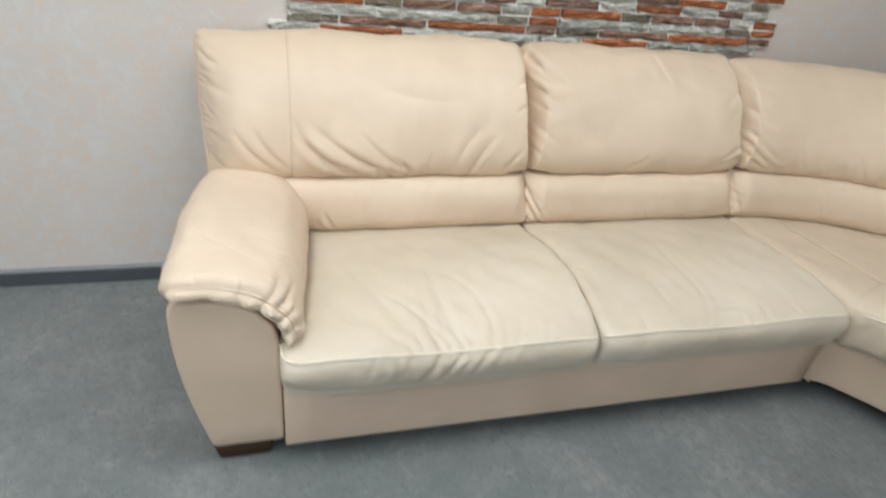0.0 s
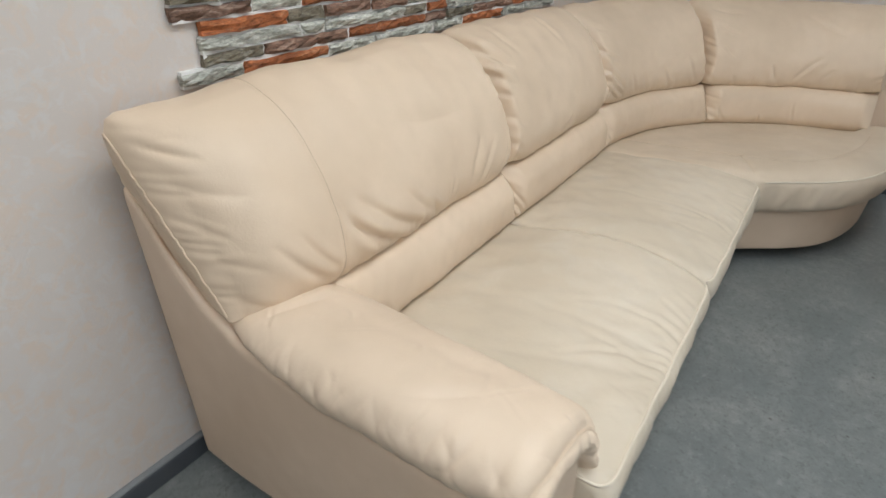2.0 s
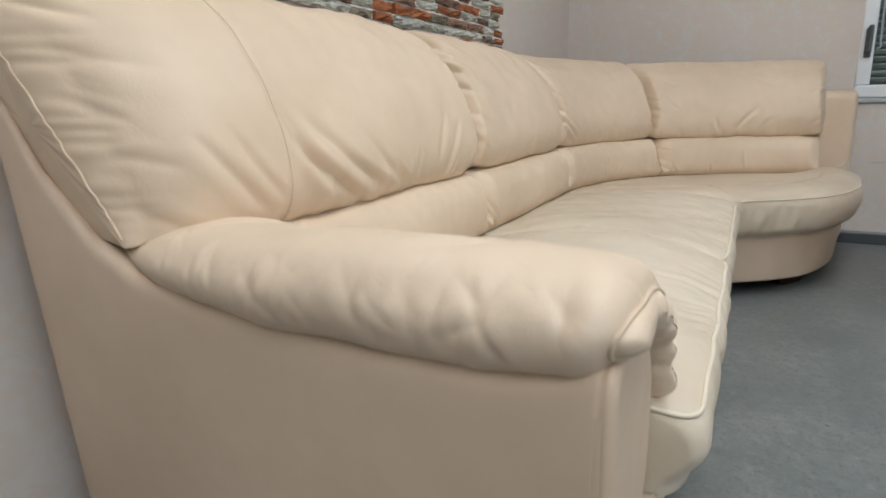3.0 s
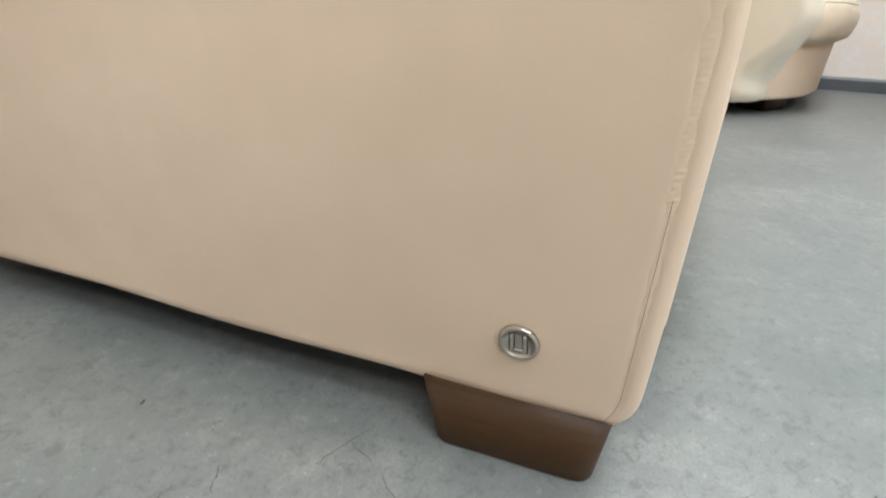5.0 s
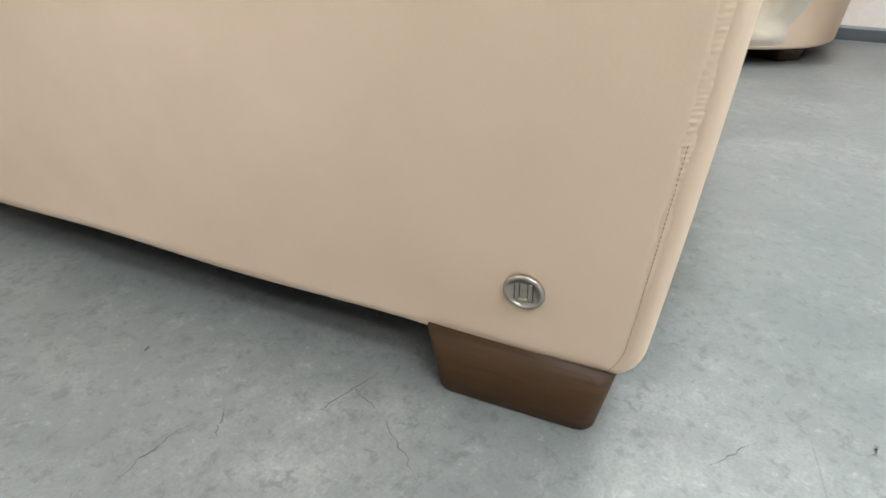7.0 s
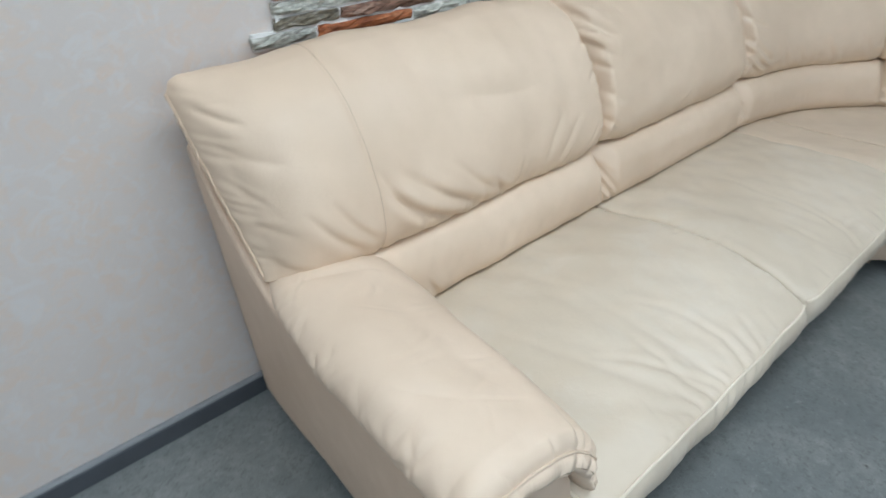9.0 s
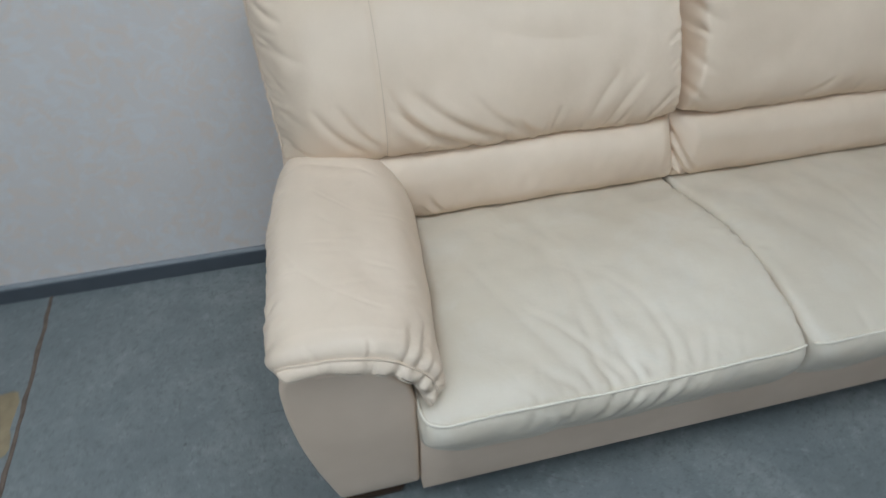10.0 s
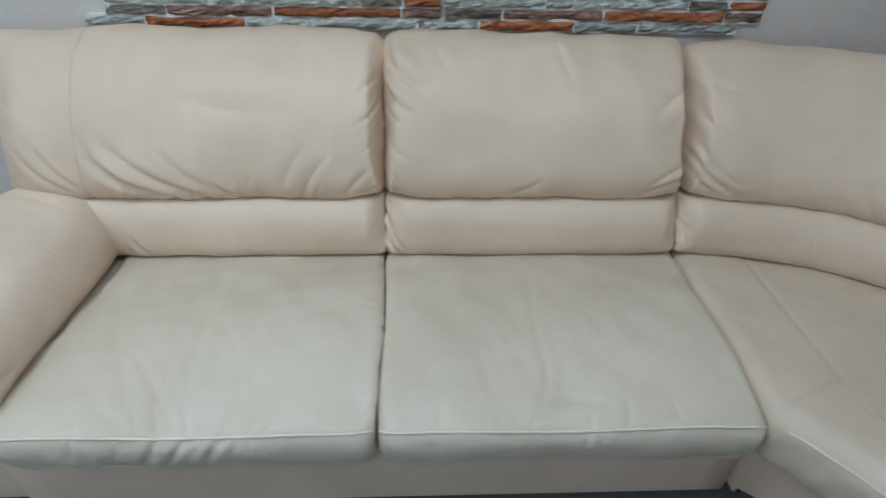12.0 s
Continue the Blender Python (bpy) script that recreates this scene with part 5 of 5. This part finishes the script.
structure("floor", box((X0, Y0, -0.12), (X1, 0.0, 0.0)), FLOOR, "worn grey screed floor with scuffs and stains", "floor")
structure("ceiling", box((X0, Y0, CEILING), (X1, 0.0, CEILING + 0.12)), CEIL, "plain white ceiling", "ceiling")
structure("wall_north", box((X0 - 0.15, 0.0, -0.12), (X1 + 0.15, 0.15, CEILING + 0.12)), PLASTER, "cream wall with mottled decorative plaster", "wall")
structure("wall_west", box((X0 - 0.15, Y0, -0.12), (X0, 0.0, CEILING + 0.12)), PLASTER, "cream plastered wall", "wall")
# opening for an added fill lamp, in the wall out of view
SX0, SX1, SZ0, SZ1 = -2.3, 2.3, 0.80, 2.35
bm = bmesh.new()
for lo, hi in (((X0 - 0.15, Y0 - 0.15, -0.12), (SX0, Y0, CEILING + 0.12)), ((SX1, Y0 - 0.15, -0.12), (X1 + 0.15, Y0, CEILING + 0.12)),
               ((SX0, Y0 - 0.15, -0.12), (SX1, Y0, SZ0)), ((SX0, Y0 - 0.15, SZ1), (SX1, Y0, CEILING + 0.12))):
    q = box(lo, hi)
    me = bpy.data.meshes.new("q")
    q.to_mesh(me)
    q.free()
    bm.from_mesh(me)
    bpy.data.meshes.remove(me)
bm.verts.index_update()
structure("wall_south", bm, PLASTER, "unseen cream plastered wall with an opening for an added fill lamp", "wall")
bm = bmesh.new()
for lo, hi in (((X1, Y0, -0.12), (X1 + 0.15, WY0, CEILING + 0.12)), ((X1, WY1, -0.12), (X1 + 0.15, 0.0, CEILING + 0.12)),
               ((X1, WY0, -0.12), (X1 + 0.15, WY1, WZ0)), ((X1, WY0, WZ1), (X1 + 0.15, WY1, CEILING + 0.12))):
    q = box(lo, hi)
    me = bpy.data.meshes.new("q")
    q.to_mesh(me)
    q.free()
    bm.from_mesh(me)
    bpy.data.meshes.remove(me)
bm.verts.index_update()
structure("wall_east", bm, PLASTER, "pale plastered wall with a window", "wall")


def skirting(name, a, b2, nrm):
    """A skirting board with a bevelled upper lip from a to b2, standing out along nrm."""
    def run(title, prof, mat, parent=None, label=""):
        vv = []
        for p in (a, b2):
            vv += [(p[0] + nrm[0] * d, p[1] + nrm[1] * d, z) for d, z in prof]
        k = len(prof)
        ff = [(j, (j + 1) % k, k + (j + 1) % k, k + j) for j in range(k)] + [tuple(range(k)), tuple(range(k, 2 * k))]
        return mesh_object(title, vv, ff, mat, parent, label, False)

    board = run(name, ((0, 0), (0.014, 0), (0.0145, 0.004), (0.0145, 0.050), (0.013, 0.0535), (0, 0.0535)), SKIRT)
    run("lip", ((0, 0.054), (0.012, 0.054), (0.0115, 0.058), (0.007, 0.063), (0.003, 0.065), (0, 0.065)), SKIRT_LIP, board, "paler grey soft upper lip")
    return tagged(board, "dark grey plastic skirting board with a pale lip", "skirting board", "", "structure")


skirting("baseboard_north", (X0, -0.0005), (X1 - 0.012, -0.0005), (0, -1))
skirting("baseboard_east", (X1 - 0.0005, -0.013), (X1 - 0.0005, Y0), (-1, 0))
skirting("baseboard_west", (X0 + 0.0005, -0.013), (X0 + 0.0005, Y0), (1, 0))

# joint in the screed
jl = np.array(((-0.652, -0.013), (-0.640, -0.19), (-0.628, -0.50), (-0.615, -0.90), (-0.60, -1.6), (-0.585, -2.6)))
jl = open_curve(jl, 60)
jit = 0.002 * np.random.RandomState(4).normal(size=60)
vv, ff = [], []
for i in range(60):
    w = 0.0035 + abs(jit[i])
    for dx, z in ((-w - 0.001, 0.0005), (-w, 0.002), (w, 0.002), (w + 0.001, 0.0005)):
        vv.append((jl[i, 0] + jit[i] + dx, jl[i, 1], z))
for i in range(59):
    for j in range(3):
        ff.append((4 * i + j, 4 * i + j + 1, 4 * i + 5 + j, 4 * i + 4 + j))
tagged(mesh_object("floor_joint", vv, ff, JOINT), "thin brown filled joint across the screed floor", "floor joint", "", "structure")

# beige filler beside the joint
edge = [(-0.655, -0.378), (-0.74, -0.384), (-0.90, -0.392), (-0.905, -0.47), (-0.90, -0.570), (-0.76, -0.582), (-0.642, -0.574), (-0.648, -0.48)]
edge = closed_curve(edge, 60) + np.random.RandomState(9).normal(size=(60, 2)) * 0.0015
vv = [(p[0] * k + -0.77 * (1 - k), p[1] * k + -0.48 * (1 - k), z) for k, z in ((1.0, 0.0002), (0.985, 0.0016)) for p in edge]
ff = [(j, (j + 1) % 60, 60 + (j + 1) % 60, 60 + j) for j in range(60)] + [tuple(range(60, 120))]
tagged(mesh_object("floor_patch", vv, ff, PATCH), "beige filler patch in the grey screed floor", "floor patch", "", "structure")

# edge of the wall covering under the window
tagged(mesh_object("wall_joint", *bm_data(box((X1 - 0.0016, -2.9, 0.4155), (X1 + 0.001, -1.57, 0.4185), 0.0)), plain("grey_wall_joint", (0.42, 0.40, 0.39), 0.7), None, "", False), "thin horizontal joint in the wall covering", "wall joint", "", "structure")

# scratches worn into the screed beside the arm
SCRATCH = plain("dark_floor_scratch", (0.085, 0.082, 0.075), 0.8, 0, 0.2, 60, 0)
rng_f = np.random.RandomState(12)
for ax, ay, bx2, by2, wide in ((-0.018, -0.604, 0.045, -0.609, 0.0011), (0.040, -0.640, 0.072, -0.622, 0.0007), (0.095, -0.690, 0.160, -0.712, 0.0008), (0.120, -0.735, 0.135, -0.700, 0.0006),
                               (0.062, -0.800, 0.115, -0.742, 0.0006), (0.236, -1.102, 0.252, -1.108, 0.0014), (0.098, -0.509, 0.106, -0.505, 0.0016), (-0.10, -0.52, -0.06, -0.50, 0.0009), (0.170, -0.985, 0.215, -1.020, 0.0006)):
    n = 14
    line = np.linspace((ax, ay), (bx2, by2), n) + rng_f.normal(size=(n, 2)) * 0.0009
    side = np.array((ay - by2, bx2 - ax)) / math.hypot(ax - bx2, ay - by2)
    w = 0.7 * wide * np.clip(np.sin(np.linspace(0.1, math.pi - 0.1, n)), 0.2, 1) * rng_f.uniform(0.4, 1.3, n)
    vv = [(p[0] + side[0] * w[i] * k, p[1] + side[1] * w[i] * k, 0.0004) for i, p in enumerate(line) for k in (-1, 1)]
    ff = [(2 * i, 2 * i + 1, 2 * i + 3, 2 * i + 2) for i in range(n - 1)]
    tagged(mesh_object("floor_scratch", vv, ff, SCRATCH), "short dark scratch in the grey screed floor", "floor scratch", "", "structure")

# window
win = thing("window_1", (X1 + 0.05, (WY0 + WY1) / 2, WZ0), "white plastic window with a lowered blind behind the glass", "window", "", "structure")


def bar(name, lo, hi, mat, parent, label="", bevel=0.006):
    return part(name, box(lo, hi, bevel, 2), mat, parent, label)


fx0, fx1 = X1 - 0.012, X1 + 0.055
bar("window_frame", (fx0, WY1 - 0.060, WZ0 + 0.061), (fx1, WY1, WZ1 - 0.061), WHITE, win)
bar("window_frame", (fx0, WY0, WZ0 + 0.061), (fx1, WY0 + 0.060, WZ1 - 0.061), WHITE, win)
bar("window_frame", (fx0, WY0, WZ0), (fx1, WY1, WZ0 + 0.060), WHITE, win)
bar("window_frame", (fx0, WY0, WZ1 - 0.060), (fx1, WY1, WZ1), WHITE, win)
bar("window_frame", (fx0, -2.30, WZ0 + 0.061), (fx1, -2.20, WZ1 - 0.061), WHITE, win, "white middle post")
bar("window_sill", (X1 - 0.016, WY0 - 0.01, WZ0 - 0.026), (X1 + 0.03, WY1 + 0.004, WZ0 - 0.002), SILL, win, "thin grey aluminium sill strip")
for a, b2 in ((-2.19, WY1 - 0.061), (WY0 + 0.061, -2.31)):
    pane = bar("pane", (X1 + 0.020, a, WZ0 + 0.062), (X1 + 0.028, b2, WZ1 - 0.062), GLASS, win, "", 0.0)
    pane.visible_shadow = False
cord = [(fx0 - 0.010, -1.534 + 0.004 * math.sin(q * 5), 1.00 + 0.55 * q) for q in np.linspace(0, 1, 24)]
cord = [(fx0 - 0.012, -1.520, 0.968), (fx0 - 0.014, -1.532, 0.965), (fx0 - 0.012, -1.537, 0.98)] + cord
tube("blind_cord", cord, 0.004, SILL, win, "thin pale cord beside the glass")
hb = bar("handle_plate", (fx0 - 0.012, -1.502, 0.925), (fx0 - 0.0005, -1.472, 1.065), HANDLE, win, "grey metal handle plate", 0.005)
bar("handle_lever", (fx0 - 0.045, -1.499, 0.950), (fx0 - 0.022, -1.477, 1.075), HANDLE, hb, "", 0.008)
bar("handle_neck", (fx0 - 0.024, -1.496, 0.955), (fx0 - 0.011, -1.480, 0.980), HANDLE, hb, "", 0.004)

blind = thing("window_blind", (X1 + 0.09, (WY0 + WY1) / 2, WZ0), "lowered grey-green slatted blind behind the window glass", "blind")
zb = WZ0 + 0.03
slat = None
k = 0
while zb < WZ1 - 0.02:
    vv, ff = [], []
    prof = ((0.100, 0.0), (0.088, 0.010), (0.085, 0.020), (0.092, 0.030), (0.100, 0.0325), (0.1015, 0.031), (0.094, 0.028), (0.0875, 0.019), (0.090, 0.011), (0.1015, 0.001))
    for y in (WY0 + 0.01, WY1 - 0.01):
        vv += [(X1 + p, y, zb + h) for p, h in prof]
    n = len(prof)
    ff = [(j, (j + 1) % n, n + (j + 1) % n, n + j) for j in range(n)] + [tuple(range(n)), tuple(range(n, 2 * n))]
    if slat is None:
        slat = mesh_object("slat", vv, ff, SLAT, blind)
        first = slat.location.copy()
    else:
        ob = new("slat", slat.data)
        ob.parent = blind
        ob.location = first + Vector((0, 0, k * 0.0335))
    zb += 0.0335
    k += 1

# unseen window, added to hold a fill lamp for the sofa's front
win2 = thing("window_2", (0.0, Y0 - 0.06, SZ0), "unseen white window frame in three lights, added round a fill lamp", "window", "", "structure")
bar("window_frame", (SX0, Y0 - 0.09, SZ0), (SX1, Y0 - 0.03, SZ0 + 0.06), WHITE, win2)
bar("window_frame", (SX0, Y0 - 0.09, SZ1 - 0.06), (SX1, Y0 - 0.03, SZ1), WHITE, win2)
for x in (SX0, -0.80, 0.74, SX1 - 0.06):
    bar("window_frame", (x, Y0 - 0.09, SZ0 + 0.061), (x + 0.06, Y0 - 0.03, SZ1 - 0.061), WHITE, win2)
# area lamp added as cool frontal fill; no such source is in view
la = bpy.data.lights.new("south_fill", "AREA")
la.energy, la.shape, la.size, la.size_y, la.color = FILL_WATTS, "RECTANGLE", SX1 - SX0, SZ1 - SZ0, (0.93, 0.97, 1.0)
lo = new("south_fill", la)
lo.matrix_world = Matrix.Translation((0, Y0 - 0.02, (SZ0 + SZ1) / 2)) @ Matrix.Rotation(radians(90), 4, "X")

# outdoors beyond the window: a plain ground sheet
structure("ground", box((X1 + 0.2, -60, -0.6), (120, 60, -0.5)), plain("outdoor_ground", (0.12, 0.13, 0.08), 0.9), "plain ground outdoors", "ground")

# unseen ceiling lights; the four western ones are added to brighten the arm's side
first_light = None
for i, (lx, ly) in enumerate(((-1.2, -1.75), (-1.2, -2.95), (-0.1, -1.30), (0.8, -1.30), (1.7, -1.45), (0.3, -3.4), (-2.3, -2.95), (-2.3, -1.75))):
    if first_light is None:
        lt = thing("ceiling_light", (lx, ly, CEILING), "unseen square white ceiling light panel with an opal diffuser", "ceiling light", "ceiling lights")
        part("light_frame", box((lx - 0.31, ly - 0.31, CEILING - 0.030), (lx + 0.31, ly + 0.31, CEILING - 0.001), 0.004), WHITE, lt)
        part("diffuser", box((lx - 0.285, ly - 0.285, CEILING - 0.034), (lx + 0.285, ly + 0.285, CEILING - 0.0305), 0.001), DIFFUSER, lt)
        first_light = lt
    else:
        copy_thing(first_light, Matrix.Translation((lx, ly, CEILING)))
    la = bpy.data.lights.new("ceiling_lamp", "AREA")
    la.energy, la.shape, la.size, la.color = LAMP_WATTS, "SQUARE", 0.57, (1.0, 0.985, 0.955)
    lo = new("ceiling_lamp", la)
    lo.location = (lx, ly, CEILING - 0.04)

# ---------------------------------------------------------------- stone panels
ROWS = (
    (0.0, "g0.158 o0.274 g0.185 g0.30"),
    (0.058, "d0.165 b0.290 o0.352 b0.112"),
    (0.058, "g0.290 g0.080 g0.335 d0.118 o0.110"),
    (0.064, "o0.240 d0.125 b0.188 b0.160 g0.110 o0.112"),
    (0.0, "b0.205 g0.150 o0.190 g0.160 b0.120 g0.105"),
    (0.0, "d0.120 g0.230 b0.180 o0.210 g0.110 d0.085"),
    (0.058, "g0.210 o0.160 b0.230 g0.190 o0.145"),
    (0.060, "b0.150 g0.240 d0.130 o0.250 g0.160"),
    (0.0, "o0.230 g0.180 b0.150 g0.220 d0.150"),
    (0.0, "g0.170 b0.220 g0.130 o0.240 b0.170"),
    (0.058, "d0.180 o0.220 g0.250 b0.140 g0.145"),
    (0.058, "g0.260 b0.160 o0.200 g0.170 d0.145"),
)
ROW_H = (0.031, 0.031, 0.030, 0.034, 0.030, 0.032, 0.031, 0.033, 0.030, 0.032, 0.031, 0.032)
rng = random.Random(7)


def stone(x0, x1, z0, z1, mat, parent):
    """A split-faced stone: uneven outline and a rough face."""
    nx, nz = max(4, int((x1 - x0) / 0.022)), 3
    y_face = -0.0195 - rng.uniform(0, 0.007)
    vv = []
    seed = rng.uniform(0, 100)
    for i in range(nx + 1):
        for j in range(nz + 1):
            u, w = i / nx, j / nz
            x = x0 + (x1 - x0) * u + (rng.uniform(-0.0020, 0.0020) if 0 < i < nx else rng.uniform(-0.0022, 0.0022))
            z = z0 + (z1 - z0) * w + (rng.uniform(-0.0011, 0.0011) if 0 < j < nz else rng.uniform(-0.0022, 0.0016) * (1 if j else -1))
            edge = i in (0, nx) or j in (0, nz)
            y = y_face + rng.uniform(-0.0048, 0.0048) + (0.005 if edge else 0) + 0.003 * math.sin(seed + u * 9 + w * 2)
            vv.append((x, y, z))
    ff = [(i * (nz + 1) + j, (i + 1) * (nz + 1) + j, (i + 1) * (nz + 1) + j + 1, i * (nz + 1) + j + 1) for i in range(nx) for j in range(nz)]
    rim = [i * (nz + 1) for i in range(nx + 1)] + [nx * (nz + 1) + j for j in range(1, nz + 1)] + [i * (nz + 1) + nz for i in range(nx - 1, -1, -1)] + [j for j in range(nz - 1, 0, -1)]
    k = len(vv)
    vv += [(vv[r][0], -0.004, vv[r][2]) for r in rim]
    for a in range(len(rim)):
        c = (a + 1) % len(rim)
        ff.append((rim[a], rim[c], k + c, k + a))
    me = bpy.data.meshes.new("stone")
    c = np.array(vv).mean(0)
    me.from_pydata((np.array(vv) - c).tolist(), [], ff)
    me.materials.append(mat)
    ob = new("stone", me)
    ob.parent = parent
    ob.location = Vector(c) - PLACE[parent]
    return ob


for p, px in enumerate((0.338, 1.270)):
    panel = thing("stone_panel", (px + 0.47, -0.002, 1.1), "decorative split-stone wall panel in orange, brown and grey-green rows", "wall panel", "stone panels")
    z = 0.917
    for (shift, text), h in zip(ROWS, ROW_H):
        x = px + shift
        cells = text.split()
        total = sum(float(c[1:]) for c in cells)
        span = 0.926 if p == 0 else 0.920
        odd = ROWS.index((shift, text)) % 2
        bm = box((x + 0.0065 + 0.0007 * odd, -0.0125 + 0.0004 * odd, z - 0.0022), (x + span - 0.0065 - 0.0007 * odd, 0.002, z + h + 0.0022), 0.0)
        part("grout_bed", bm, GROUT, panel)
        for c in cells:
            w = float(c[1:]) * span / total
            stone(x + 0.0034, x + w - 0.0034, z + 0.0029, z + h - 0.0029, STONE[c[0]], panel)
            x += w
        z += h
